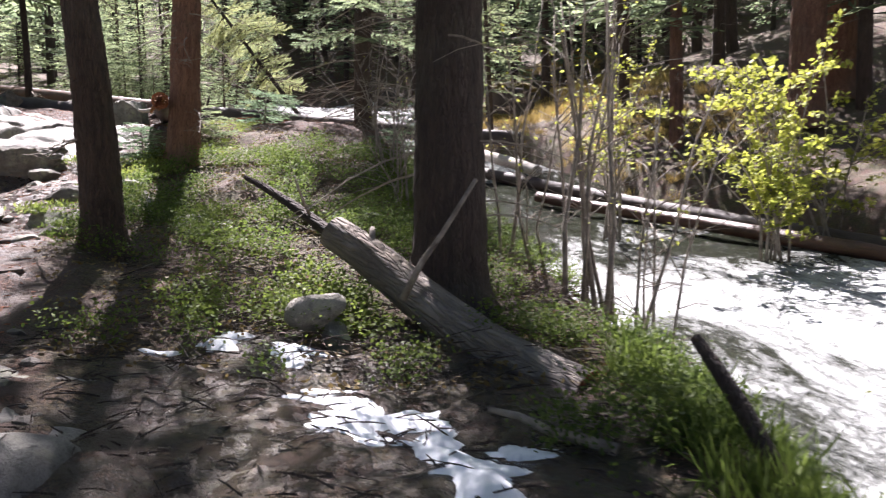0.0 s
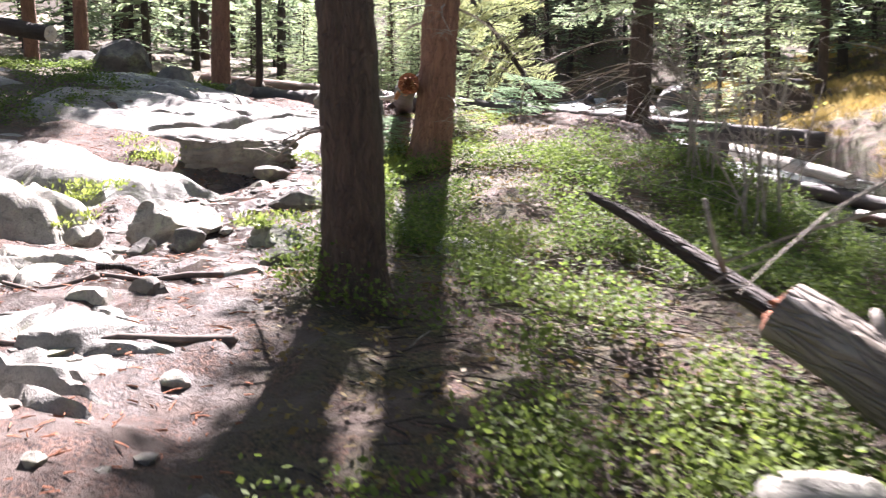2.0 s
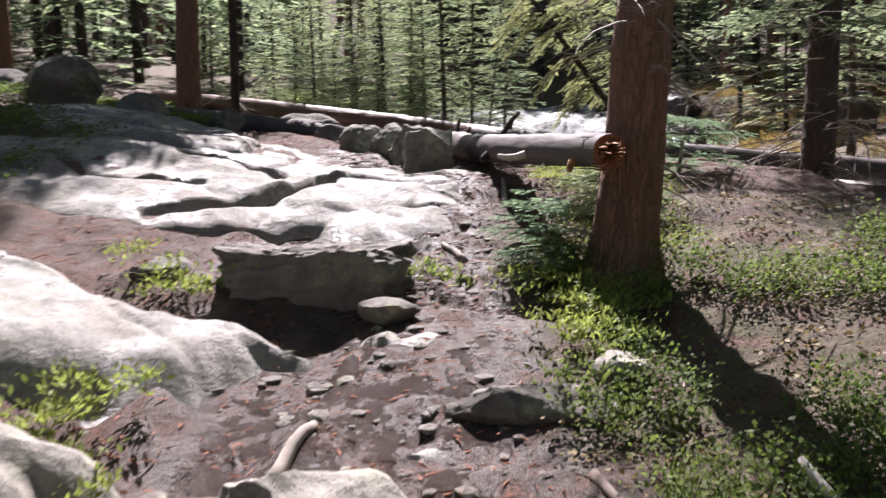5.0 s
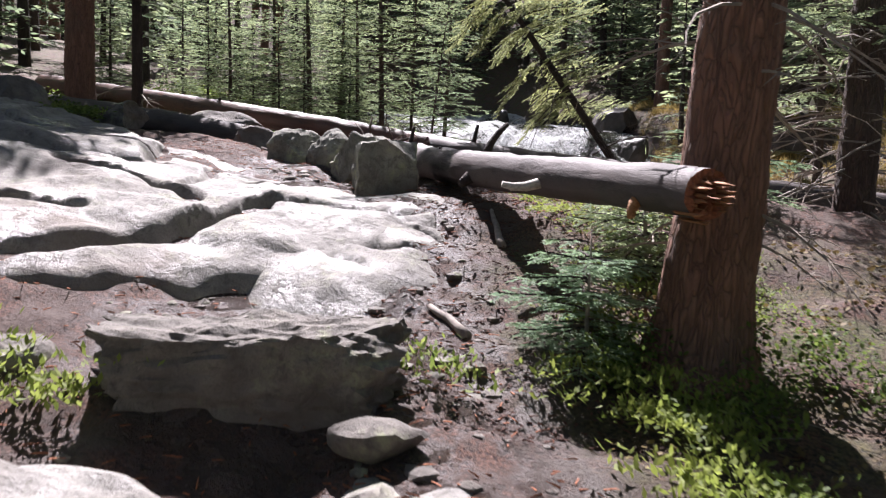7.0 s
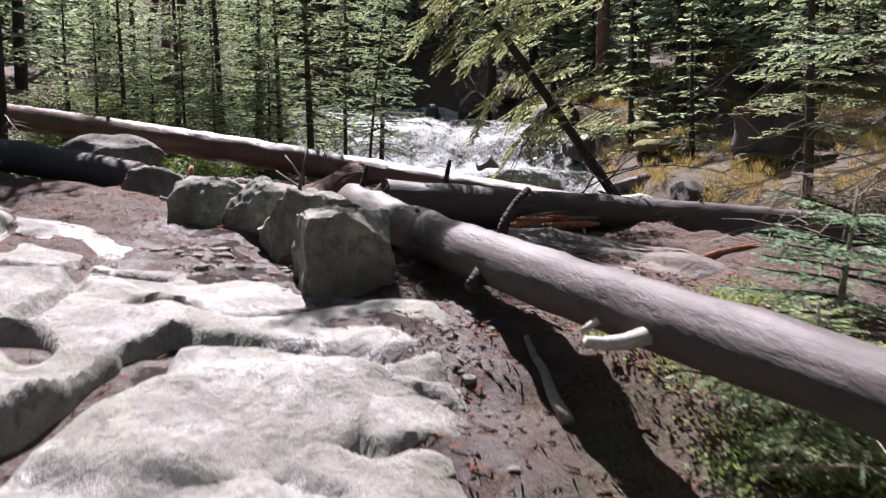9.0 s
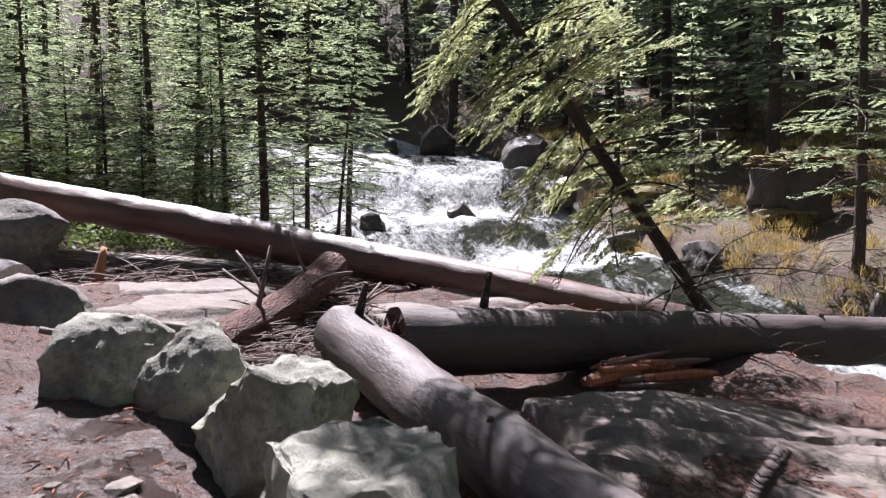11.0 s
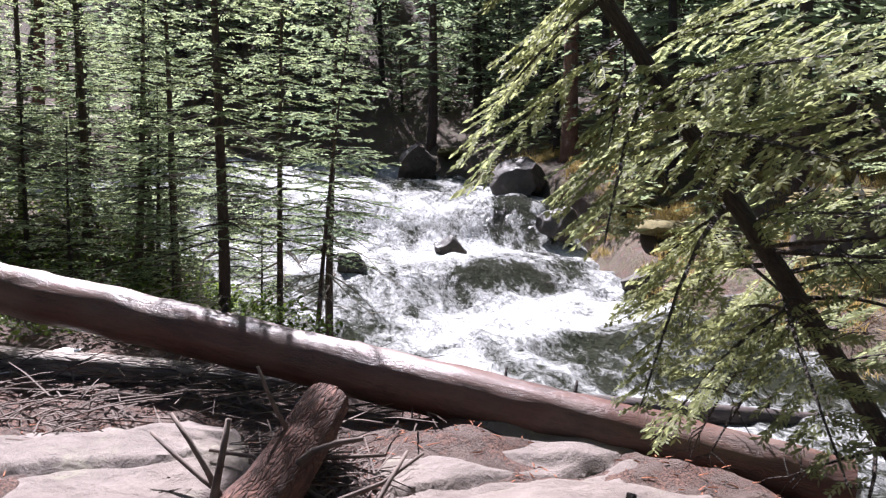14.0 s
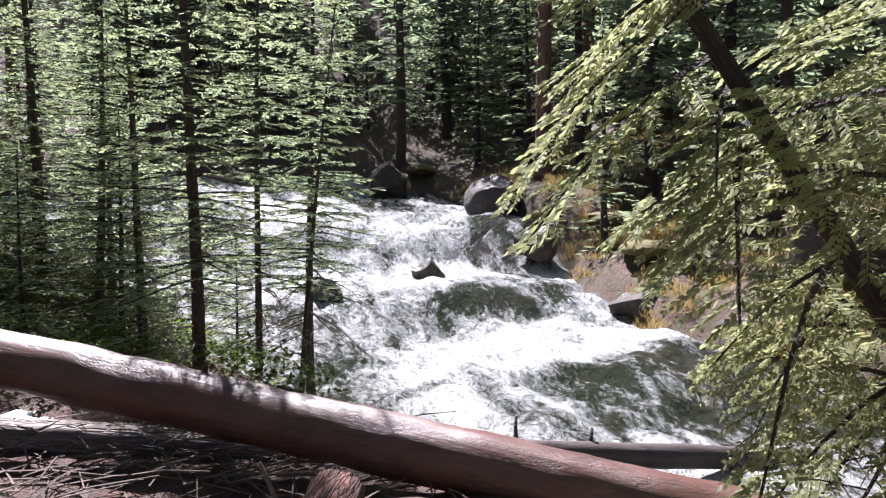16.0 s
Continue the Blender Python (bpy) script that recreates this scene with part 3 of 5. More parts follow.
outcrop(((-2.6, 7.2), (-2.9, 6.5), (-3.8, 6.4), (-4.6, 7.2), (-4.3, 8.1), (-3.2, 8.0)), None, M_SLAB, ((((-4.5, 7.4), (-3.6, 7.1), (-2.7, 7.0)), 0.06, 0.12), (((-3.6, 6.5), (-3.7, 8.0)), 0.05, 0.1)), 0.12, seed=113, lift=0.065, blocks=0.5, uneven=0.045)
outcrop(((-4.3, 9.2), (-4.2, 8.5), (-4.8, 7.9), (-5.9, 8.1), (-6.2, 8.9), (-5.3, 9.4)), None, M_PALE, ((((-6.0, 8.6), (-5.2, 8.6), (-4.3, 8.8)), 0.06, 0.12), (((-5.2, 8.0), (-5.0, 9.3)), 0.05, 0.1)), 0.12, seed=123, lift=0.065, blocks=0.5, uneven=0.045)
outcrop(((-4.0, 10.9), (-4.9, 10.6), (-5.3, 11.0), (-4.8, 11.7), (-4.9, 12.2), (-4.1, 12.3), (-3.6, 11.7)), None, M_SLAB, (), 0.1, 0.04, seed=143, lift=0.0, blocks=0.4, uneven=0.04, label="broken wet bedrock with mud in its joints")
outcrop(((-4.5, 15.7), (-4.55, 14.9), (-5.0, 14.35), (-5.7, 13.75), (-6.4, 13.3), (-7.4, 13.1), (-9.0, 13.4), (-9.6, 15.2), (-9.0, 17.4), (-7.4, 17.6), (-6.2, 17.0), (-5.5, 16.5), (-4.9, 16.1)), None, M_SLAB,
        ((((-6.9, 13.5), (-6.3, 14.2), (-5.95, 14.75), (-5.8, 15.1)), 0.11, 0.24), (((-7.5, 15.3), (-6.9, 15.15), (-6.4, 14.85)), 0.1, 0.18), (((-5.95, 15.0), (-5.4, 15.15), (-4.9, 15.0), (-4.6, 15.1)), 0.04, 0.07),
         (((-6.2, 15.6), (-5.6, 15.5), (-5.2, 15.75)), 0.05, 0.09), (((-8.6, 14.6), (-7.6, 14.2), (-6.9, 14.25)), 0.05, 0.08), (((-8.0, 16.4), (-7.0, 16.0), (-6.2, 16.2)), 0.06, 0.09), (((-6.6, 15.2), (-6.5, 15.8), (-6.7, 16.6)), 0.05, 0.08)),
        0.16, 0.028, seed=133, lift=0.1, worn=0.14, swell=0.022, label="wet bedrock worn into swells beside the logs")
# the stone step across the trail
boulder("rock_step", -5.31, 12.62, 1.5, (1.02, 0.4, 0.42), "long grey stone step lying across the trail", M_ROCK, 11, (0, 0), 20, 6, 9, 0.78, 0.17, box=True)
boulder("rock", -6.42, 12.55, 1.55, (0.26, 0.2, 0.17), "grey rock beside the stone step", M_ROCK, 20, (0, 0), 21)
boulder("rock", -4.75, 12.25, 1.4, (0.2, 0.13, 0.11), "small dark rock at the stone step", M_ROCK, 0, (0, 0), 22, 3)
# the boulder in the trail and the stones round it
boulder("boulder", -4.62, 10.2, 0.93, (0.4, 0.36, 0.27), "pale angular boulder standing in the trail", M_PALE, -15, (6, 6), 26, 5, 8, 0.78, 0.05)
boulder("rock", -4.25, 9.78, 0.86, (0.17, 0.13, 0.12), "grey rock leaning on a boulder", M_ROCK, 30, (0, 0), 24, 3)
boulder("rock", -4.47, 9.55, 0.82, (0.15, 0.11, 0.11), "grey rock leaning on a boulder", M_ROCK, 70, (0, 0), 25, 3)
boulder("rock", -3.95, 9.62, 0.82, (0.18, 0.12, 0.1), "grey rock leaning on a boulder", M_ROCK, -20, (0, 0), 26, 3)
boulder("rock", -5.1, 9.75, 0.9, (0.17, 0.12, 0.1), "small pale rock in the mud", M_PALE, 10, (0, 0), 27, 3)
boulder("rock", -3.55, 9.85, 0.88, (0.32, 0.2, 0.14), "dark rock with a clump of moss", M_MOSSY, -25, (0, 0), 28, 4)
boulder("rock", -3.9, 11.2, 1.12, (0.5, 0.16, 0.12), "low dark rock ledge across the trail", M_ROCK, 5, (0, 0), 29, 4)
boulder("rock", -3.45, 11.55, 1.25, (0.16, 0.14, 0.1), "small pale rock in the mud", M_PALE, 0, (0, 0), 30, 3)
# rounded stone on the bank
boulder("rock", -0.57, 6.83, 0.47, (0.19, 0.13, 0.12), "smooth pale stone resting on a mossy stone", M_PALE, 10, (0, -12), 31, 4, 5, 0.85, 0.04)
boulder("rock", -0.45, 6.8, 0.3, (0.14, 0.12, 0.13), "dark stone under a pale one", M_MOSSY, 30, (0, 0), 32, 3)
# the row of boulders along the log
boulder("boulder", -5.17, 16.38, 2.36, (0.46, 0.5, 0.56), "square grey granite block with a mossy top", M_MOSSY, 8, (3, 1), 40, 5, 5, 0.9, 0.085, box=True)
boulder("boulder", -5.47, 17.2, 2.48, (0.36, 0.38, 0.38), "pale flat-topped granite boulder with lichen", M_MOSSY, 20, (0, 0), 41, 5, 9, 0.72, 0.085, 0.8)
boulder("boulder", -5.86, 17.8, 2.5, (0.3, 0.3, 0.36), "rounded lichen-covered granite boulder", M_MOSSY, -10, (0, 0), 42, 5, 6, 0.82, 0.085)
boulder("boulder", -6.3, 17.98, 2.52, (0.42, 0.34, 0.36), "angular grey granite boulder", M_MOSSY, -25, (0, 14), 43, 5, 9, 0.68, 0.085)
boulder("boulder", -7.05, 19.1, 2.56, (0.42, 0.42, 0.4), "dark angular granite boulder", M_ROCK, 15, (0, 0), 44, 5, 10, 0.7, 0.06)
boulder("boulder", -8.45, 22.2, 2.9, (0.8, 0.5, 0.5), "large dark boulder lying in shade", M_ROCK, -10, (0, 0), 45, 4)
# slope on the far side of the trail
for i, (x, y, a, b, c) in enumerate(((-11.6, 19.4, 0.7, 0.6, 0.55), (-12.9, 20.0, 0.6, 0.5, 0.45), (-9.6, 18.3, 0.5, 0.4, 0.3), (-8.6, 18.9, 0.45, 0.35, 0.25), (-11.3, 14.9, 0.5, 0.4, 0.3), (-13.8, 16.8, 0.8, 0.6, 0.5))):
    boulder("boulder", x, y, at_land(x, y) + c * 0.45, (a, b, c), "grey boulder on the slope above the trail", M_ROCK, 40 * i, (0, 0), 50 + i)
# rocks in the river
for i, (x, y, a, b, c, up) in enumerate(((-2.2, 32.4, 0.4, 0.3, 0.35, 0.1), (0.5, 33.5, 0.6, 0.5, 0.5, 0.3), (-1.6, 40.6, 1.3, 0.9, 0.85, 0.35), (-3.1, 41.4, 0.4, 0.4, 0.35, 0.2), (0.95, 29.3, 0.8, 0.6, 0.6, 0.2), 
                                         (1.0, 26.2, 0.7, 0.6, 0.5, 0.2), (0.6, 36.5, 0.9, 0.9, 0.8, 0.3), (-4.4, 30.5, 0.4, 0.3, 0.3, 0.1), (0.4, 12.6, 0.35, 0.3, 0.25, 0.1), (6.4, 10.5, 0.9, 0.7, 0.5, 0.2), (-0.4, 18.3, 0.5, 0.4, 0.3, 0.2))):
    boulder("boulder", x, y, float(water_level(y)) + up, (a, b, c), "wet dark boulder in the white water", M_WETROCK, 33 * i, (0, 0), 70 + i, group="river boulders")


# ---- fallen logs ----
def between(a, b):
    """Pose with its z axis from a to b, and the length."""
    a, b = Vector(a), Vector(b)
    d = b - a
    return Matrix.Translation(a) @ d.to_track_quat("Z", "Y").to_matrix().to_4x4(), d.length


def stub_mesh(name, points, r0, material, seed=0):
    n = len(points)
    return mesh_of(name, *tube(points, [r0 * (1 - 0.45 * i / (n - 1)) for i in range(n)], 9, 0.12, seed), material, True)


def fallen_log(name, a, b, r0, r1, label, material, seed=0, sides=30, stubs=(), bend=0.03, end_material=None):
    """A trunk on its side from a to b. stubs: (metres along it, turn round it, lean along it, length, radius, material)."""
    m, length = between(a, b)
    ob = thing(name, m, label, "fallen log")
    n = max(10, int(length / 0.11))
    path, radii = [], []
    for i in range(n + 1):
        t = i / n
        path.append((bend * math.sin(t * 5 + seed), bend * math.cos(t * 4 + seed) - bend * math.cos(seed), t * length))
        radii.append(r0 + (r1 - r0) * t)
    verts, faces = tube(path, radii, sides, 0.1, seed, ridges=0.012)
    part("trunk", mesh_of("trunk", verts, faces[:-2], material, True), ob)
    for end, ring in ((0, verts[:sides]), (1, verts[-sides:])):
        c = sum(ring, Vector()) / sides
        rng = random.Random(seed + end)
        v, f = [], []
        for k in range(4):
            for q in ring:
                s = 1 - k * 0.3
                v.append(c + (q - c) * s + Vector((0, 0, rng.uniform(-0.02, 0.02) * k)))
        for k in range(3):
            for j in range(sides):
                p, q = k * sides + j, k * sides + (j + 1) % sides
                f.append((p, q, q + sides, p + sides))
        f.append(tuple(range(3 * sides, 4 * sides)))
        part("log_end", mesh_of("log_end", v, f, end_material or M_PALEWOOD, False), ob, "rough broken end wood")
    for k, (s, turn, lean, ln, r, mt) in enumerate(stubs):
        i = min(n, max(0, int(s / length * n)))
        d = Vector((math.cos(radians(turn)), math.sin(radians(turn)), lean)).normalized()
        base = Vector(path[i]) + Vector((d.x, d.y, 0)) * radii[i] * 0.7
        kink = Vector((0.25 * ln * math.sin(k * 2.3), 0.25 * ln * math.cos(k * 1.7), 0.1 * ln))
        part("branch_stub", stub_mesh("branch_stub", [base, base + d * ln * 0.4, base + d * ln * 0.72 + kink * 0.4, base + d * ln + kink], r, mt, seed + k), ob, "snapped-off branch stub")
    return ob


def up_turn(a, b, world):
    """Turn, in degrees round the log from a to b, that points to the given world direction."""
    q = (Vector(b) - Vector(a)).to_track_quat("Z", "Y").inverted()
    v = q @ Vector(world)
    return math.degrees(math.atan2(v.y, v.x))


UP = (0, 0, 1)
A0, A1 = (-5.22, 18.68, 2.62), (-3.43, 12.75, 2.31)
ua, sa = up_turn(A0, A1, UP), up_turn(A0, A1, (-1, 0, -0.5))
log_a = fallen_log("fallen_log", A0, A1, 0.175, 0.11, "grey weathered fallen log, propped above the ground, snapped end", M_LOGGRAY, 2, 36,
                   ((0.3, ua - 10, 0.2, 0.2, 0.03, M_DARKBARK), (3.2, ua - 25, -0.3, 0.34, 0.035, M_DARKBARK), (3.3, sa, 0.3, 0.1, 0.06, M_DARKBARK),
                    (2.0, ua + 20, 0, 0.06, 0.025, M_DARKBARK), (4.75, sa - 10, -0.3, 0.3, 0.034, M_PALEWOOD), (4.4, sa, -0.2, 0.09, 0.02, M_PALEWOOD), (5.85, sa + 10, 0.2, 0.12, 0.035, M_ORANGE)), 0.025, M_ROT)


def splinters(radius, length, count, seed, material):
    """Long torn slivers round a snapped trunk's end."""
    rng = random.Random(seed)
    bits = []
    for k in range(count):
        a = rng.uniform(0, 2 * math.pi)
        r = radius * rng.uniform(0.35, 0.92)
        x, y = r * math.cos(a), r * math.sin(a)
        w = radius * rng.uniform(0.07, 0.2)
        ln = length * rng.uniform(0.3, 1.0) * (1.25 if math.sin(a) > 0 else 0.7)
        v = [Vector((x + w * math.cos(b), y + w * 0.55 * math.sin(b), -0.12)) for b in (0, 1.57, 3.14, 4.71)]
        v += [Vector((x + w * 0.7 * math.cos(b), y + w * 0.4 * math.sin(b), ln * 0.6)) for b in (0, 1.57, 3.14, 4.71)]
        v += [Vector((x + rng.uniform(-0.01, 0.01), y + rng.uniform(-0.01, 0.01), ln))]
        f = [(0, 1, 5, 4), (1, 2, 6, 5), (2, 3, 7, 6), (3, 0, 4, 7), (4, 5, 8), (5, 6, 8), (6, 7, 8), (7, 4, 8)]
        bits.append((v, f))
    return mesh_of("torn_wood", *join(bits), material)


m_a, len_a = between(A0, A1)
sp = tagged(part("torn_wood", splinters(0.1, 0.14, 26, 5, M_ORANGE), log_a, "fresh orange torn wood fibres"), kind="stuff")
sp.matrix_basis = Matrix.Translation((0, 0, len_a))

C0, C1 = (-13.2, 25.7, 4.1), (-2.55, 19.8, 2.4)
uc = up_turn(C0, C1, UP)
fallen_log("fallen_log", C0, C1, 0.2, 0.165, "long brown fallen log above the river bank, sunlit top", M_LOGBROWN, 4, 36,
           ((8.45, uc - 5, 0, 0.09, 0.025, M_DARKBARK), (5.2, uc + 20, 0.2, 0.12, 0.03, M_DARKBARK), (10.1, uc, 0.1, 0.05, 0.02, M_DARKBARK), (7.1, uc - 120, 0, 0.1, 0.02, M_DARKBARK), (9.2, uc - 150, 0, 0.12, 0.02, M_DARKBARK)), 0.04)
E0, E1 = (-4.92, 18.3, 2.64), (2.2, 20.3, 2.15)
ue = up_turn(E0, E1, UP)
fallen_log("fallen_log", E0, E1, 0.19, 0.16, "dark brown fallen log reaching out over the river", M_LOGGRAY, 6, 36,
           ((0.62, ue - 10, 0.1, 0.22, 0.03, M_DARKBARK), (1.9, ue + 140, 0, 0.12, 0.025, M_PALEWOOD), (3.3, ue + 10, 0, 0.1, 0.03, M_DARKBARK)), 0.03, M_ROTBARK)
D0, D1 = (-5.92, 18.75, 2.55), (-5.22, 20.3, 2.84)
fallen_log("fallen_log", D0, D1, 0.145, 0.12, "short reddish rotten log leaning against a longer one", M_ROTBARK, 8, 36,
           ((0.5, 100, 0.4, 0.35, 0.02, M_DUSKTWIG), (0.7, 60, 0.2, 0.4, 0.015, M_DUSKTWIG), (1.1, 140, 0.3, 0.3, 0.02, M_DUSKTWIG), (0.9, 20, 0.3, 0.45, 0.014, M_DUSKTWIG), (1.3, 70, -0.2, 0.3, 0.012, M_DUSKTWIG), (1.2, -60, 0.2, 0.5, 0.013, M_TWIG)), 0.035, M_ROT)
fallen_log("fallen_log", (-9.2, 23.1, 2.75), (-4.9, 21.7, 2.52), 0.13, 0.1, "pale log lying under a bigger one", M_OLDLOG, 10, 24)
fallen_log("fallen_log", (-4.6, 22.4, 2.36), (1.2, 23.5, 1.55), 0.11, 0.09, "slim grey log spanning the river", M_LOGGRAY, 12, 24, ((1.0, 60, 0, 0.18, 0.02, M_DARKBARK), (1.7, 80, 0.2, 0.14, 0.02, M_DARKBARK), (3.9, 70, 0.1, 0.22, 0.03, M_DARKBARK)))
L0, L1 = (1.0, 6.4, 0.0), (-0.56, 7.6, 0.86)
ul = up_turn(L0, L1, (1, 0.3, 0.6))
log_l = fallen_log("fallen_log", L0, L1, 0.18, 0.115, "old grey log with a forked branch, on the bank", M_OLDLOG, 14, 40,
                   ((1.4, ul + 90, 0.2, 0.12, 0.03, M_OLDLOG), (0.7, ul + 30, 0.3, 0.1, 0.035, M_OLDLOG), (1.85, ul - 40, 0.6, 0.16, 0.03, M_TWIG)), 0.07, M_ROT)
m_l = between(L0, L1)[0]
fork = [m_l.inverted() @ Vector(p) for p in ((-0.05, 7.0, 0.5), (0.08, 6.98, 0.74), (0.2, 6.97, 0.9), (0.42, 6.95, 1.24))]
part("forked_branch", stub_mesh("forked_branch", fork, 0.024, M_TWIG, 3), log_l, "bare pale forked branch")
fallen_log("fallen_pole", (-0.4, 7.5, 0.8), (-1.26, 8.15, 1.24), 0.055, 0.02, "thin dark dead pole leaning out of the old log", M_DARKBARK, 15, 12, ((0.5, 60, 0.5, 0.25, 0.012, M_TWIG), (0.8, 200, 0.4, 0.2, 0.01, M_TWIG)), 0.03, M_DARKBARK)
fallen_log("fallen_log", (-12.2, 22.3, 3.5), (-7.3, 19.45, 2.78), 0.19, 0.17, "dark fallen log along the rock slope", M_LOGGRAY, 16, 26)
fallen_log("fallen_log", (-18, 19.7, 5.2), (-13.1, 19.3, 4.35), 0.2, 0.17, "dark fallen log on the slope", M_DARKBARK, 18, 20)
fallen_log("fallen_log", (1.2, 20.0, 1.35), (6.6, 13.0, 0.12), 0.13, 0.16, "grey log lying in the river", M_LOGGRAY, 20, 22)
fallen_log("fallen_log", (2.2, 17.5, 0.85), (6.3, 12.4, 0.02), 0.1, 0.12, "grey log lying in the river", M_LOGBROWN, 22, 20)
fallen_log("fallen_log", (-2.35, 9.95, 0.86), (-1.75, 9.72, 0.78), 0.09, 0.08, "short broken piece of rotten log", M_PALEWOOD, 24, 20)
fallen_log("fallen_log", (1.2, 5.1, -0.1), (1.95, 4.55, -0.3), 0.05, 0.04, "dark broken branch on the bank", M_DARKBARK, 26, 14)
fallen_log("fallen_log", (0.9, 22.2, 2.0), (2.3, 18.6, 1.3), 0.13, 0.12, "pale log on the far bank", M_PALEWOOD, 28, 20)
fallen_log("fallen_log", (-2.7, 15.9, 1.35), (-1.9, 13.2, 1.0), 0.09, 0.08, "pale bare log on the bank", M_PALEWOOD, 30, 18)


def rotten_heap(x, y, z):
    """A heap of red rotten wood, splintered lengthwise."""
    ob = thing("rotten_log", pose(x, y, z, 0, 0, 8), "crumbled red rotten log in long slabs", "rotten log")
    rng = random.Random(4)
    for k in range(16):
        ln, r = rng.uniform(0.2, 0.5), rng.uniform(0.015, 0.04)
        p = Vector((rng.uniform(-0.3, 0.12), rng.uniform(-0.12, 0.12), 0.02 + 0.03 * (k % 4)))
        q = p + Vector((ln, rng.uniform(-0.08, 0.08), rng.uniform(-0.02, 0.06)))
        v, f = tube([p, p.lerp(q, 0.35), p.lerp(q, 0.7), q], [r * 0.8, r, r * 0.9, r * 0.3], 7, 0.35, k)
        part("slab", mesh_of("slab", v, f, M_ROT if k % 3 else M_LOGBROWN), ob)


rotten_heap(-3.6, 18.15, 2.4)


def tree_stick(name, points, r, label, material, category="stick"):
    n = len(points)
    v, f = tube(points, [r * (1 - 0.5 * i / (n - 1)) for i in range(n)], 9, 0.15, r * 100)
    c = Vector(points[0])
    ob = new(name, mesh_of(name, [q - c for q in v], f, material, True))
    return tagged(put(ob, Matrix.Translation(c)), label, category)


def ground_stick(x, y, turn, length, r, label, material, rise=0.0):
    pts = []
    for i in range(5):
        t = i / 4
        px, py = x + math.cos(radians(turn)) * length * t, y + math.sin(radians(turn)) * length * t + 0.06 * length * math.sin(t * 4)
        pts.append((px, py, at_land(px, py) + r * 0.6 + rise * t))
    return tree_stick("stick", pts, r, label, material)


ground_stick(-4.42, 13.35, 120, 0.42, 0.032, "short grey broken branch on the trail", M_TWIG)
ground_stick(-4.2, 14.55, 95, 0.65, 0.03, "weathered branch beside a rock slab", M_TWIG)
ground_stick(-2.72, 10.2, 115, 0.35, 0.03, "white bleached stick among shrubs", M_PALEWOOD, 0.16)
ground_stick(-6.35, 19.0, 15, 0.9, 0.035, "brown branch lying on bedrock", M_TWIG, 0.06)
ground_stick(-6.9, 18.75, 5, 0.7, 0.02, "brown branch lying on bedrock", M_TWIG)
ground_stick(-5.0, 19.1, -20, 0.9, 0.02, "dry branch beside a log", M_TWIG, 0.05)
for x, y, turn, ln, rise in ((-5.6, 19.3, 30, 0.9, 0.25), (-5.9, 19.6, -25, 1.0, 0.2), (-5.3, 19.0, 60, 0.8, 0.3), (-5.75, 19.9, 10, 0.8, 0.1), (-5.0, 19.5, 150, 0.9, 0.2), (-6.5, 20.0, 5, 1.1, 0.1), (-6.8, 20.4, -15, 0.8, 0.05), (-5.4, 18.9, -50, 0.6, 0.05)):
    ground_stick(x, y, turn, ln, 0.016, "dry crooked branch in the tangle by the logs", M_DUSKTWIG, rise)
ground_stick(-2.6, 17.3, 5, 0.7, 0.03, "brown branch lying on bedrock", M_ROT)
ground_stick(-4.9, 10.5, 80, 0.45, 0.04, "short weathered branch among stones", M_TWIG)
ground_stick(-4.2, 8.7, 10, 0.6, 0.025, "dark stick in the mud", M_DARKBARK)
ground_stick(1.55, 5.0, 120, 0.55, 0.05, "dark snag rising from the bank", M_DARKBARK, 0.45)
ground_stick(0.9, 5.3, 150, 0.6, 0.03, "dark branch on the bank", M_TWIG, 0.1)
ground_stick(-7.25, 21.2, 80, 0.16, 0.05, "orange splinter of wood standing upright", M_ORANGE, 0.3)
for x, y, turn, ln in ((-3.6, 10.6, -70, 1.0), (-3.2, 9.9, -40, 0.8), (-3.3, 8.6, 200, 0.9), (-3.9, 8.3, 170, 0.7), (-2.7, 7.6, 190, 1.1)):
    ground_stick(x, y, turn, ln, 0.022, "gnarled root crossing the trail", M_DUSKTWIG)


# ---- trees ----
def kite_pairs(rows, single=None):
    """rows of (point, along, width): two crossed kites each, or one at a chance turn."""
    p = np.array([r[0] for r in rows])
    a = np.array([r[1] for r in rows])
    w = np.array([r[2] for r in rows])[:, None]
    up = np.array((0.13, 0.21, 0.97))
    s = np.cross(a, up)
    s /= np.linalg.norm(s, axis=1)[:, None] + 1e-9
    t = np.cross(s, a)
    t /= np.linalg.norm(t, axis=1)[:, None] + 1e-9
    if single is not None:
        r = np.random.default_rng(single).uniform(-1.2, 1.2, len(p))[:, None]
        return diamonds(p, a, (s * np.cos(r) + t * np.sin(r)) * w)
    return diamonds(np.concatenate([p, p]), np.concatenate([a, a]), np.concatenate([s * w, (t * 0.8 + s * 0.3) * w]))


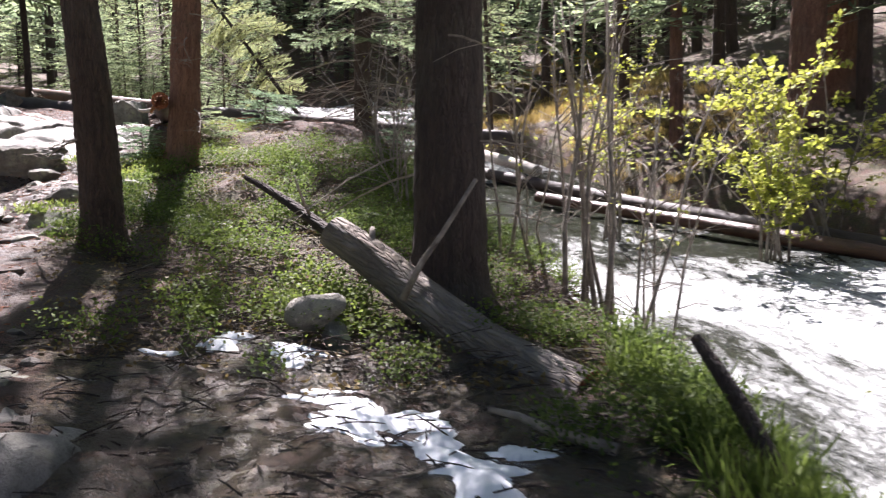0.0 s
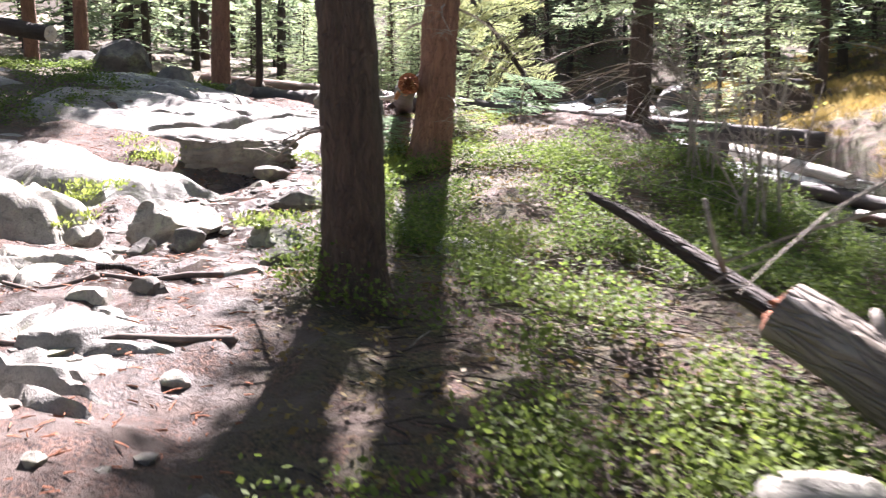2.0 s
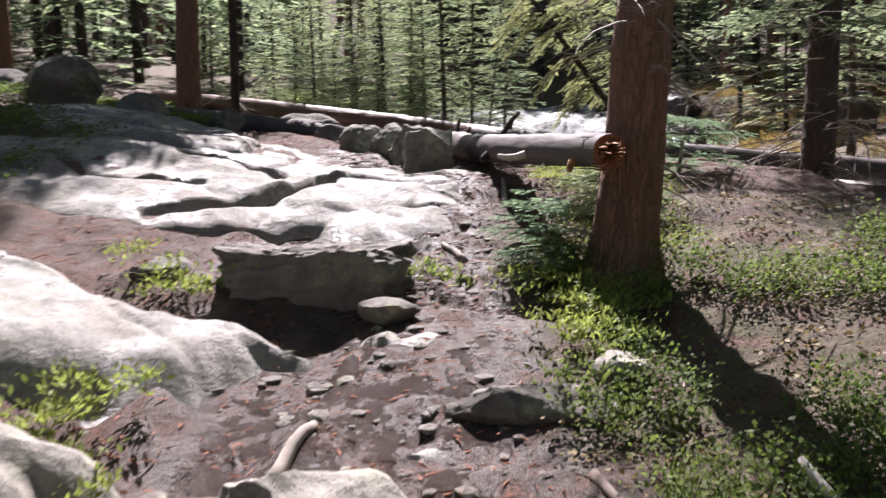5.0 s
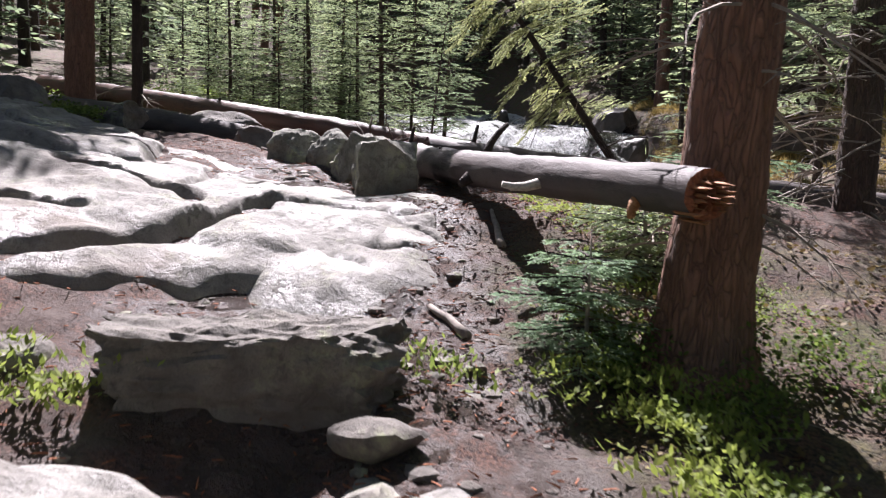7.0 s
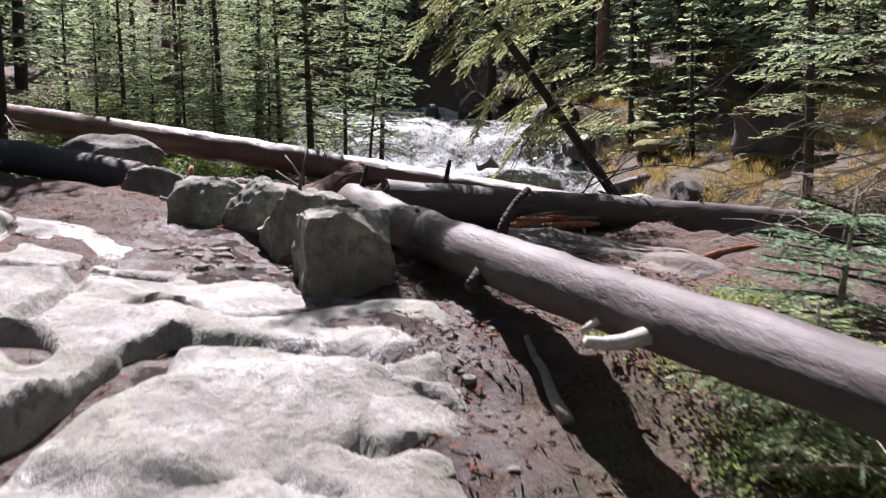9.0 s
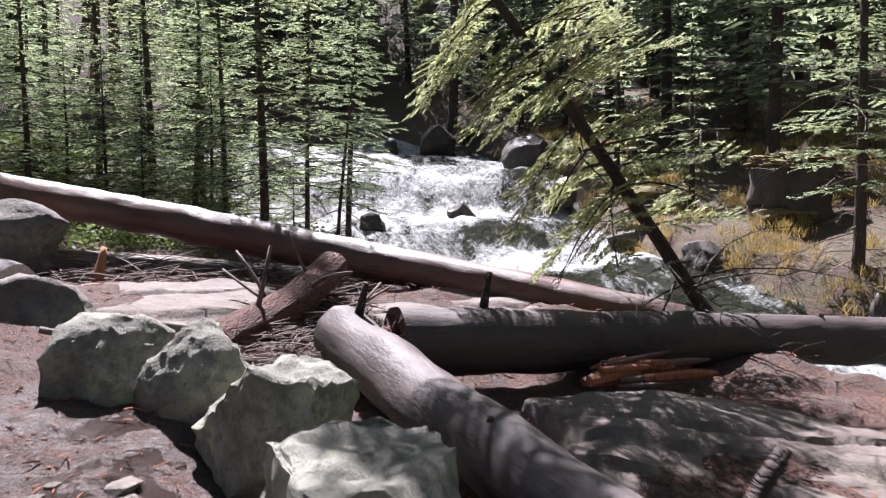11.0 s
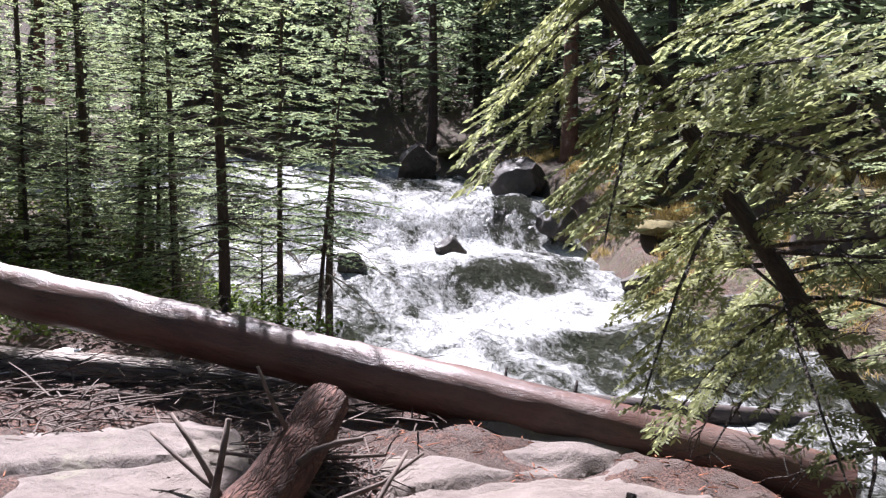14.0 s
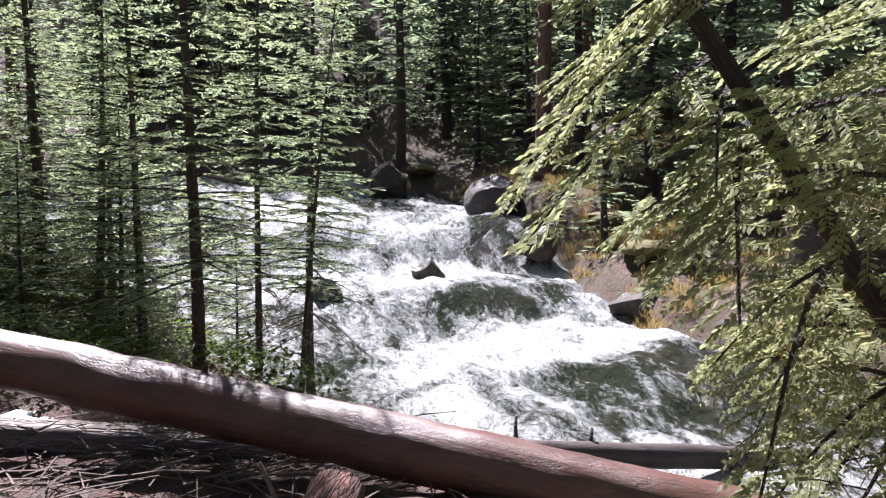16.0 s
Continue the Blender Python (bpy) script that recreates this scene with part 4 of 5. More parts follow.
def crown_meshes(height, start, reach, seed, material, gap=0.3, each=5, pitch=0.1, fine=True, droop=0.25, wood=M_DARKBARK, needle=(0.05, 0.045, 0.085, 0.0115)):
    """Branches (bars) and needles (kites) of a conifer."""
    rng = random.Random(seed)
    wood_bits, rows, single = [], [], []
    z = start
    while z < height - 0.25:
        t = (z - start) / (height - start)
        ln0 = reach * (1 - t) ** 0.8 * (0.72 + 0.28 * min(1, t * 5)) + 0.12
        for k in range(each):
            if rng.random() < 0.12:
                continue
            a = 2 * math.pi * (k + rng.uniform(-0.35, 0.35)) / each + z * 2.1
            ln = ln0 * rng.uniform(0.6, 1.15)
            d = Vector((math.cos(a), math.sin(a), 0))
            rise = rng.uniform(-0.1, 0.15) + 0.35 * t
            base = Vector((0, 0, z + rng.uniform(-0.1, 0.1)))
            pts = [base + d * ln * s + Vector((0, 0, ln * (rise * s - droop * s * s + 0.12 * s ** 4))) for s in (0, 0.25, 0.5, 0.75, 1.0)]
            if fine:
                wood_bits.append(tube(pts, [0.004 + 0.011 * ln * (1 - s) for s in (0, 0.25, 0.5, 0.75, 1)], 3))
            else:
                wood_bits.append(tube(pts[::2], [0.004 + 0.011 * ln * (1 - s) for s in (0, 0.5, 1)], 3))
            side = Vector((-d.y, d.x, 0))
            count = max(3, int(ln / pitch))
            for i in range(count):
                s = 0.12 + 0.88 * (i + rng.random() * 0.6) / count
                j = min(3, int(s * 4))
                p = pts[j].lerp(pts[j + 1], s * 4 - j)
                tl = (0.42 * ln * (1 - s) ** 0.7 * (0.35 + 0.65 * min(1, s * 3)) + 0.07) * rng.uniform(0.7, 1.2)
                for sg in (-1, 1):
                    td = (d * rng.uniform(0.45, 0.9) + side * sg + Vector((0, 0, rng.uniform(-0.45, 0.1)))).normalized()
                    if fine:
                        rows.append((p, td * tl * 1.05, 0.0045))
                        m = max(1, int(tl / needle[0]))
                        for q in range(m):
                            u = (q + 0.6) / (m + 0.3)
                            for sg2 in (-1, 1):
                                sd = (td * 0.8 + td.cross(Vector((0, 0, 1))) * sg2 * 0.9 + Vector((0, 0, rng.uniform(-0.35, 0.2)))).normalized()
                                single.append((p + td * tl * u, sd * rng.uniform(needle[1], needle[2]), needle[3]))
                    else:
                        rows.append((p, td * tl * 1.2, 0.02 + 0.075 * tl))
            rows.append((pts[3], (pts[4] - pts[3]) * 1.2, 0.007 if fine else 0.02))
        z += gap * rng.uniform(0.75, 1.25)
    rows.append((Vector((0, 0, height - 0.06 * height)), Vector((0, 0, 0.09 * min(height, 5))), 0.004 * min(height, 5)))
    wv, wf = join(wood_bits)
    lists = [(wv, wf), kite_pairs(rows) if fine else kite_pairs(rows, seed)]
    if single:
        lists.append(kite_pairs(single, seed))
    me = mesh_of("crown", *join(lists), wood)
    me.materials.append(material)
    mark = np.ones(len(me.polygons), np.int32)
    mark[:len(wf)] = 0
    me.polygons.foreach_set("material_index", mark)
    return me


def trunk_mesh(height, r, seed, material, sides=12, step_len=0.5, ridges=0.0, flare=0.0, wave=0.03, upto=None):
    n = max(6, int(height / step_len))
    zs = [height * (i / n) ** 1.25 for i in range(n + 1)] if upto is None else [upto * i / n for i in range(n)] + [upto + (height - upto) * i / 6 for i in range(7)]
    path = [(wave * math.sin(z * 0.7 + seed) * min(1, z), wave * math.cos(z * 0.5 + seed) * min(1, z), z - 0.12) for z in zs]
    return mesh_of("trunk", *tube(path, [max(min(0.012, 0.2 * r), r * (1 - 0.9 * (z / height))) for z in zs], sides, 0.05, seed, ridges, flare), material, True)


def dead_branch(rng, r, z0, z1, reach):
    """A bare side branch of the lower trunk, with its twigs."""
    z, a, ln = rng.uniform(z0, z1), rng.uniform(0, 2 * math.pi), reach * rng.uniform(0.35, 1.0)
    d = Vector((math.cos(a), math.sin(a), rng.uniform(-0.35, 0.15)))
    side = Vector((-d.y, d.x, 0))
    p = [Vector((0, 0, z)) + d * (r * 0.6 + ln * s) + Vector((0, 0, -0.28 * ln * s * s)) + side * 0.12 * ln * math.sin(s * 3 + z * 9) for s in (0, 0.3, 0.6, 0.85, 1)]
    bits = [tube(p, [0.011, 0.009, 0.006, 0.004, 0.002], 4)]
    for s in range(rng.randint(5, 10)):
        i = rng.randint(1, 3)
        q = p[i].lerp(p[i + 1], rng.random())
        e = (d * rng.uniform(0.2, 0.9) + side * rng.choice((-1, 1)) * rng.uniform(0.4, 1) + Vector((0, 0, rng.uniform(-0.6, 0.3)))).normalized()
        l2 = ln * rng.uniform(0.15, 0.45)
        bits.append(tube([q, q + e * l2 * 0.5 + Vector((0, 0, 0.02)), q + e * l2], [0.004, 0.003, 0.0015], 3))
    return join(bits)


def conifer(x, y, r, height, label, material=M_BARK, lean=(0, 0), start=4.5, reach=1.5, seed=1, dead=0, dead_reach=0.9, dead_top=4.0, needles=M_FIR, detail=True, fine=False, gap=0.4, sink=0.0, each=5, z=None, pitch=0.13):
    z = at_land(x, y) if z is None else z
    ob = thing("spruce_tree", Matrix.Translation((x, y, z - sink)) @ pose(0, 0, 0, lean[0], lean[1], 0), label, "tree")
    if detail:
        part("trunk", trunk_mesh(height, r, seed, material, 40, 0.07, 0.02, 0.55, 0.02, 4.2), ob)
    else:
        part("trunk", trunk_mesh(height, r, seed, material, 12, 0.5, 0.0, 0.3), ob)
    part("crown", crown_meshes(height, start, reach, seed, needles, gap, each, pitch, fine, needle=(0.034, 0.032, 0.062, 0.0085) if height > 2 else (0.018, 0.018, 0.034, 0.0045)), ob)
    for k in range(dead):
        v, f = dead_branch(random.Random(seed * 100 + k), r, 0.5, dead_top, dead_reach)
        part("dead_branch", mesh_of("dead_branch", v, f, M_DEADTWIG), ob, "bare grey dead branch")
    return ob


BIG = "tall spruce with thick scaly bark beside the trail"
# crowns mostly out of view; start and reach chosen for the shade they cast
conifer(-2.42, 8.32, 0.155, 14, "tall dark spruce with flaking bark beside the trail", M_PLATES, (0, -3.0), 4.7, 1.7, 1, 5, 0.5, 3.0)
by_log = conifer(-3.29, 13.2, 0.215, 15, BIG, M_RED, (0, 4.4), 6.5, 1.4, 2, 34, 1.0, 3.6)
# extra boughs added to shade the trail below
part("low_boughs", crown_meshes(6.2, 3.7, 1.8, 52, M_FIR, 0.36, 5, 0.09, True, 0.35, needle=(0.034, 0.032, 0.062, 0.0085)), by_log, "lowest green boughs")
conifer(0.26, 7.77, 0.265, 18, "thick dark spruce trunk on the river bank", M_DARKBARK, (0, 1.5), 2.5, 2.3, 3, 14, 1.3, 4.0, gap=0.38, each=6, fine=True, pitch=0.11)
conifer(-1.05, 16.4, 0.18, 14, "spruce with many bare dead twigs at the water", M_BARK, (0, 1.0), 2.6, 2.0, 4, 80, 1.7, 3.8, M_FIR, fine=True, z=1.2, gap=0.4, each=4, pitch=0.08)
# these two crowns are widened to shade the slabs on the left
conifer(-10.46, 21.6, 0.235, 16, "tall straight spruce with red bark", M_RED, (0, 0), 5, 2.6, 5, 4, gap=0.32, each=7)
conifer(-10.0, 22.6, 0.1, 12, "slim dark spruce beside a red-barked one", M_DARKBARK, (0, -0.5), 3.4, 2.5, 6, 12, detail=False, gap=0.3, each=7)
conifer(7.6, 18.0, 0.36, 20, "massive red-barked spruce on the far bank", M_RED, (0, 1), 6, 2.0, 7)
conifer(8.6, 18.6, 0.33, 20, "massive red-barked spruce on the far bank", M_RED, (0, 0), 6, 2.0, 8)
conifer(2.2, 37.5, 0.24, 17, "tall reddish spruce on the far bank", M_RED, (0, 1), 5, 1.7, 9, 10, detail=False)
# slim young firs on the near bank
YOUNG = "slim young fir on the river bank, light green needles"
conifer(-10.16, 29.1, 0.075, 7.0, YOUNG, M_BARK, (0, -0.6), 1.25, 0.83, 11, 14, 0.8, 2.5, M_FIRBRIGHT, False, True, 0.19, z=3.3)
conifer(-8.95, 27.7, 0.065, 6.3, YOUNG, M_BARK, (0, -0.4), 1.35, 0.79, 12, 14, 0.8, 2.5, M_FIRBRIGHT, False, True, 0.19, z=2.7)
conifer(-8.04, 27.3, 0.075, 6.8, YOUNG, M_BARK, (0, -1.0), 1.45, 0.86, 13, 14, 0.8, 2.5, M_FIRBRIGHT, False, True, 0.19, z=2.5)
conifer(-6.03, 23.7, 0.062, 6.2, YOUNG, M_BARK, (0, -0.3), 1.25, 0.83, 14, 20, 0.8, 2.5, M_FIRBRIGHT, False, True, 0.18, z=2.35)
conifer(-5.55, 24.4, 0.04, 5.2, YOUNG, M_BARK, (0, 1.5), 1.25, 0.65, 15, 14, 0.7, 2.0, M_FIRBRIGHT, False, True, 0.19, z=2.2)
conifer(-5.2, 24.0, 0.03, 4.0, YOUNG, M_BARK, (0, 6), 1.25, 0.43, 16, 8, 0.5, 1.5, M_FIRBRIGHT, False, True, 0.19, z=2.2)
conifer(-4.95, 26.05, 0.055, 6.4, "slim fir standing alone in the river's edge", M_BARK, (0, 0.9), 1.40, 0.90, 17, 12, 0.9, 1.6, M_FIR, False, True, 0.175, z=1.9)
conifer(-6.6, 25.0, 0.05, 4.6, YOUNG, M_BARK, (0, -2), 0.55, 0.72, 18, 0, 0, 1, M_FIRBRIGHT, False, True, 0.19)
conifer(-7.2, 26.0, 0.05, 4.8, YOUNG, M_BARK, (0, 2), 0.75, 0.79, 19, 0, 0, 1, M_FIRBRIGHT, False, True, 0.175)
conifer(-9.4, 25.8, 0.05, 4.8, YOUNG, M_BARK, (0, 0), 0.65, 0.79, 20, 0, 0, 1, M_FIRBRIGHT, False, True, 0.175)
conifer(1.75, 23.7, 0.09, 8.0, "ragged fir on the far bank with bare grey twigs", M_BARK, (0, -1.0), 1.7, 1.3, 26, 26, 1.2, 3.5, M_FIRBRIGHT, False, True, 0.28, z=1.9)
# little firs
conifer(-3.84, 13.2, 0.016, 0.72, "knee-high fir sapling with bluish needles", M_TWIG, (0, 0), 0.05, 0.34, 21, 0, 0, 1, M_BLUEFIR, False, True, 0.07, each=7, pitch=0.04)
conifer(-3.3, 14.35, 0.022, 0.75, "spreading fir sapling with pale green needles", M_TWIG, (6, -4), 0.06, 0.5, 22, 0, 0, 1, M_FIRBRIGHT, False, True, 0.075, each=7, pitch=0.04)
conifer(-2.6, 15.4, 0.025, 0.8, "low spreading fir sapling behind the log", M_TWIG, (0, 8), 0.08, 0.6, 23, 0, 0, 1, M_BLUEFIR, False, True, 0.1, each=6, pitch=0.05)
conifer(-0.4, 15.0, 0.02, 1.2, "small fir on the river bank", M_TWIG, (0, 4), 0.1, 0.5, 24, 0, 0, 1, M_BLUEFIR, False, True, 0.12, pitch=0.06)

bush_fir = conifer(-6.9, 25.6, 0.035, 2.6, "bushy young fir with needles down to the ground", M_DARKBARK, (0, 0), 0.1, 0.75, 25, 0, 0, 1, M_FIRBRIGHT, False, True, 0.17, each=5, pitch=0.12)
tagged(bush_fir, "bushy young fir with needles down to the ground", "tree", "bushy firs")
for k, (x, y, size) in enumerate(((-5.75, 25.2, 0.62), (-6.2, 26.4, 0.9), (-7.7, 25.2, 0.8), (-8.5, 26.4, 1.0), (-9.3, 27.2, 0.9), (-10.2, 26.8, 1.1), (-7.3, 27.6, 1.25), (-11.2, 28.2, 1.2), (-8.4, 28.6, 1.3), (-6.5, 23.9, 0.55), (-9.9, 28.3, 0.8), (-5.3, 25.0, 0.4), (-12.4, 27.0, 1.2))):
    copy_thing(bush_fir, pose(x, y, at_land(x, y) - 0.05, 0, 0, 67 * k) @ Matrix.Scale(size, 4))

# the leaning fir over the river
lean_m, _ = between((-2.02, 19.25, 1.7), (-4.55, 19.32, 5.3))
fir = thing("leaning_fir_tree", lean_m, "leaning fir with drooping green boughs over the river", "tree")
part("trunk", trunk_mesh(7.2, 0.06, 31, M_DARKBARK, 18, 0.2, 0.006, 0.3), fir)
part("crown", crown_meshes(7.2, 1.9, 1.0, 31, M_LIMEFIR, 0.27, 4, 0.05, True, 0.45, needle=(0.02, 0.026, 0.05, 0.0075)), fir)
for k in range(30):
    v, f = dead_branch(random.Random(3100 + k), 0.085, 0.3, 2.6, 1.1)
    part("dead_branch", mesh_of("dead_branch", v, f, M_DARKBARK), fir, "bare dark lower branch")

# ---- forest behind ----
protos = []
for k, (h, st, rc, mt, bk) in enumerate(((9, 0.8, 1.5, M_FIR, M_DARKBARK), (13, 2.2, 1.8, M_FIR, M_BARK), (16, 3.5, 1.9, M_FIR, M_RED), (6, 0.3, 1.2, M_FIRBRIGHT, M_DARKBARK), (12, 1.0, 1.7, M_FIR, M_DARKBARK))):
    ob = thing("fir_tree", pose(-24 - 3 * k, 44 + 2 * k, at_land(-24 - 3 * k, 44 + 2 * k) - 0.1), "green mountain fir standing in the forest", "tree", "forest firs")
    part("trunk", trunk_mesh(h, 0.05 + h * 0.0105, 40 + k, bk, 9, 0.9), ob)
    part("crown", crown_meshes(h, st, rc, 40 + k, mt, 0.36, 6, 0.23, False, 0.3), ob)
    if st > 2:
        for q in range(2):
            v, f = join([dead_branch(random.Random(k * 50 + q * 9 + i), 0.1, 0.6 + q, st + 0.8, 1.0) for i in range(2)])
            tagged(part("dead_twigs", mesh_of("dead_twigs", v, f, M_DEADTWIG), ob, "bare grey dead twigs"), kind="stuff")
    protos.append(ob)
rng = random.Random(12)
taken = [(-24 - 3 * k, 44 + 2 * k) for k in range(5)]


def plant(x, y, kind, size, gap):
    if any((x - a) ** 2 + (y - b) ** 2 < gap * gap for a, b in taken):
        return
    taken.append((x, y))
    copy_thing(protos[kind], pose(x, y, at_land(x, y) - 0.12, rng.uniform(-2, 2), rng.uniform(-2, 2), rng.uniform(0, 360)) @ Matrix.Scale(size, 4))


def clear_of_river(x, y, margin):
    return x < float(np.interp(y, BANK_Y, LEFT_X)) - margin or x > float(np.interp(y, BANK_Y, RIGHT_X)) + margin


for _ in range(1500):
    y = rng.uniform(29, 75)
    x = rng.uniform(-16 - 0.6 * (y - 20), 14 + 0.6 * (y - 20))
    if clear_of_river(x, y, 1.0 if x < -2 else 1.4) and not (y < 33 and -11 < x < -4):
        low = y < 41 and -16 < x < 3
        plant(x, y, rng.choice((0, 3)) if low else rng.choice((0, 1, 1, 2, 4, 4)), rng.uniform(0.6, 0.85) if low else rng.uniform(0.75, 1.2), 2.0)
    if len(taken) > 185:
        break
for _ in range(260):
    x, y = rng.uniform(-24, 16), rng.uniform(29, 50)
    if clear_of_river(x, y, 0.8) and not (y < 31 and -11 < x < -4):
        plant(x, y, rng.choice((3, 3, 0)), rng.uniform(0.6, 1.0), 1.5)
    if len(taken) > 245:
        break
for _ in range(110):          # the dark wood upstream
    x, y = rng.uniform(-12, 10), rng.uniform(40, 62)
    if clear_of_river(x, y, 0.9):
        plant(x, y, rng.choice((0, 1, 4, 4)), rng.uniform(0.9, 1.25), 1.5)
for x, y, size in ((1.4, 45.2, 1.1), (2.7, 46.6, 1.2), (0.5, 47.2, 1.1), (3.6, 44.9, 1.2), (2.1, 43.4, 0.8), (4.6, 47.5, 1.2), (1.6, 48.8, 1.2)):
    plant(x, y, 4, size, 0.9)
for _ in range(140):          # up the slope, and the far bank
    x, y = rng.uniform(-30, -12.5), rng.uniform(12, 34)
    if not (y < 20 and x > -15):
        plant(x, y, rng.choice((0, 1, 2, 4)), rng.uniform(0.7, 1.1), 2.6)
    x, y = rng.uniform(4, 22), rng.uniform(8, 34)
    if clear_of_river(x, y, 1.5):
        plant(x, y, rng.choice((0, 1, 2, 4)), rng.uniform(0.7, 1.1), 2.6)
# unseen firs behind the start, added to block sky light
for _ in range(48):
    x, y = rng.uniform(-26, 24), rng.uniform(-22, 9)
    if math.hypot(x + 0.5, y - 3) > 9 and clear_of_river(x, y, 1.5):
        plant(x, y, rng.choice((1, 2, 4)), rng.uniform(0.8, 1.15), 3.2)
    if len(taken) > 400:
        break
# more unseen firs added as light blockers, close to the start
for x, y in ((-6, -6), (-1.5, -9), (3.2, -4), (-9, 1), (-7.5, 4.5), (-12, 6), (11, 2), (10, -6), (-13, -2), (4.5, -10)):
    plant(x, y, 1, 1.0, 1.0)


# ---- undergrowth ----
def leaf_clumps(name, spots, material, label, category, leaves, height, leaf, seed, upright=0.3, wide=0.33):
    """Many small leaves round each spot, in one mesh."""
    g = np.random.default_rng(seed)
    p = np.repeat(np.asarray(spots, float), leaves, axis=0)
    n = len(p)
    tall = np.repeat(g.uniform(0.5, 1.0, len(spots)), leaves) * height
    up = g.uniform(0, 1, n) ** 0.7
    p[:, 0] += g.normal(0, 0.055, n) * (0.6 + up)
    p[:, 1] += g.normal(0, 0.055, n) * (0.6 + up)
    p[:, 2] += up * tall + 0.01
    d = g.normal(0, 1, (n, 3))
    d[:, 2] = np.abs(d[:, 2]) * upright + 0.1
    d /= np.linalg.norm(d, axis=1)[:, None]
    s = np.cross(d, g.normal(0, 1, (n, 3)) * (0.35, 0.35, 1) + (0, 0, 0.6))
    s /= np.linalg.norm(s, axis=1)[:, None]
    size = g.uniform(0.6, 1.25, n)[:, None] * leaf
    return tagged(new(name, mesh_of(name, *diamonds(p, d * size, s * size * wide), material)), label, category, kind="stuff")


def spots_where(count, box, seed, keep, limit=0.5):
    g = np.random.default_rng(seed)
    x, y = g.uniform(box[0], box[1], count), g.uniform(box[2], box[3], count)
    ok = keep(x, y) > limit
    x, y = x[ok], y[ok]
    return np.stack([x, y, land(x, y)], 1)


def near_green(x, y):
    xl = soft_interp(y, BANK_Y, LEFT_X)
    slab = (x < -0.85) * (y < 6.3)
    bare = 0.8 * (x > -1.6) * (x < 0.75) * (y < 6.75)
    return green_cover(x, y) * (x < xl - 0.15) * (1 - slab) * (1 - bare * step(-0.5, 0.1, value_noise(x, y, 0.3, 83))) * np.clip(0.85 + 0.8 * value_noise(x, y, 0.36, 81), 0, 1.2) * (0.56 + 0.4 * np.exp(-((x + 1.1) ** 2 + (y - 8.0) ** 2) / 0.7) + 0.32 * step(8.6, 9.8, y) - 0.8 * step(13.0, 13.6, y) - 0.3 * (1 - step(5.5, 7.0, y)) + 0.62 * value_noise(x, y, 0.7, 77) + 0.25 * value_noise(x, y, 2.1, 78))


leaf_clumps("low_shrubs", spots_where(12000, (-3.8, 2.0, 4.5, 16.0), 5, near_green, 0.52), M_SHRUB, "low green berry shrubs covering the bank in patches", "undergrowth", 30, 0.28, 0.03, 6, 0.6)
leaf_clumps("moss_and_litter", spots_where(1500, (-3.8, 2.0, 6.0, 16.5), 17, lambda x, y: green_cover(x, y) * (x < soft_interp(y, BANK_Y, LEFT_X) - 0.1)), M_DUFF, "dry leaves and yellow moss between the shrubs", "leaf litter", 9, 0.03, 0.04, 18, 0.25, 0.3)
leaf_clumps("low_shrubs", spots_where(7000, (-14, -6.6, 8, 24), 7, lambda x, y: green_cover(x, y) * (0.5 + 0.6 * value_noise(x, y, 1.1, 79)), 0.6), M_SHRUB, "low green shrubs on the slope", "undergrowth", 14, 0.2, 0.045, 8)
leaf_clumps("low_shrubs", spots_where(5000, (-12, -4.6, 23, 34), 9, lambda x, y: (x < soft_interp(y, BANK_Y, LEFT_X) - 0.1) * 1.0), M_SHRUB, "green shrubs under the young firs", "undergrowth", 10, 0.35, 0.06, 10)
leaf_clumps("dry_grass", spots_where(2200, (0, 7, 17, 40), 11, lambda x, y: (x > soft_interp(y, BANK_Y, RIGHT_X) + 0.15) * (0.6 + 0.6 * value_noise(x, y, 1.0, 80))), M_GRASS, "dry golden grass on the far bank", "grass", 40, 0.12, 0.2, 12, 2.2, 0.03)
leaf_clumps("grass", spots_where(240, (1.2, 2.6, 4.2, 7.2), 13, lambda x, y: (x < soft_interp(y, BANK_Y, LEFT_X) + 0.1) * (x > soft_interp(y, BANK_Y, LEFT_X) - 1.3) * 1.0), M_SHRUB, "green grass at the water's edge", "grass", 34, 0.06, 0.2, 14, 2.2, 0.035)
tufts = []
for x0, y0, n in ((-6.15, 10.55, 26), (-5.75, 10.35, 22), (-6.3, 12.3, 8), (-5.95, 12.35, 8), (-3.55, 9.9, 12), (-4.55, 12.75, 6), (-3.75, 12.72, 18), (-3.45, 12.45, 20), (-3.5, 11.9, 20), (-9.2, 18.9, 40), (-10.2, 18.8, 40), (-5.9, 10.9, 12)):
    for _ in range(n):
        x, y = x0 + rng.gauss(0, 0.16), y0 + rng.gauss(0, 0.1)
        tufts.append((x, y, at_land(x, y) + (0.12 if n == 12 else 0.06)))
leaf_clumps("grass_tufts", np.array(tufts), M_TUFT, "bright green tufts between the rocks", "grass", 34, 0.1, 0.05, 15, 1.2, 0.2)

leaf_clumps("moss_and_litter", spots_where(420, (-4.0, -2.7, 13.4, 16.2), 41, lambda x, y: 0.5 + 0.5 * value_noise(x, y, 0.5, 42) + 0.3 * step(-3.9, -3.4, x)), M_TUFT, "yellow-green moss and dry needles beside the log", "moss", 22, 0.05, 0.03, 43, 0.5, 0.25)


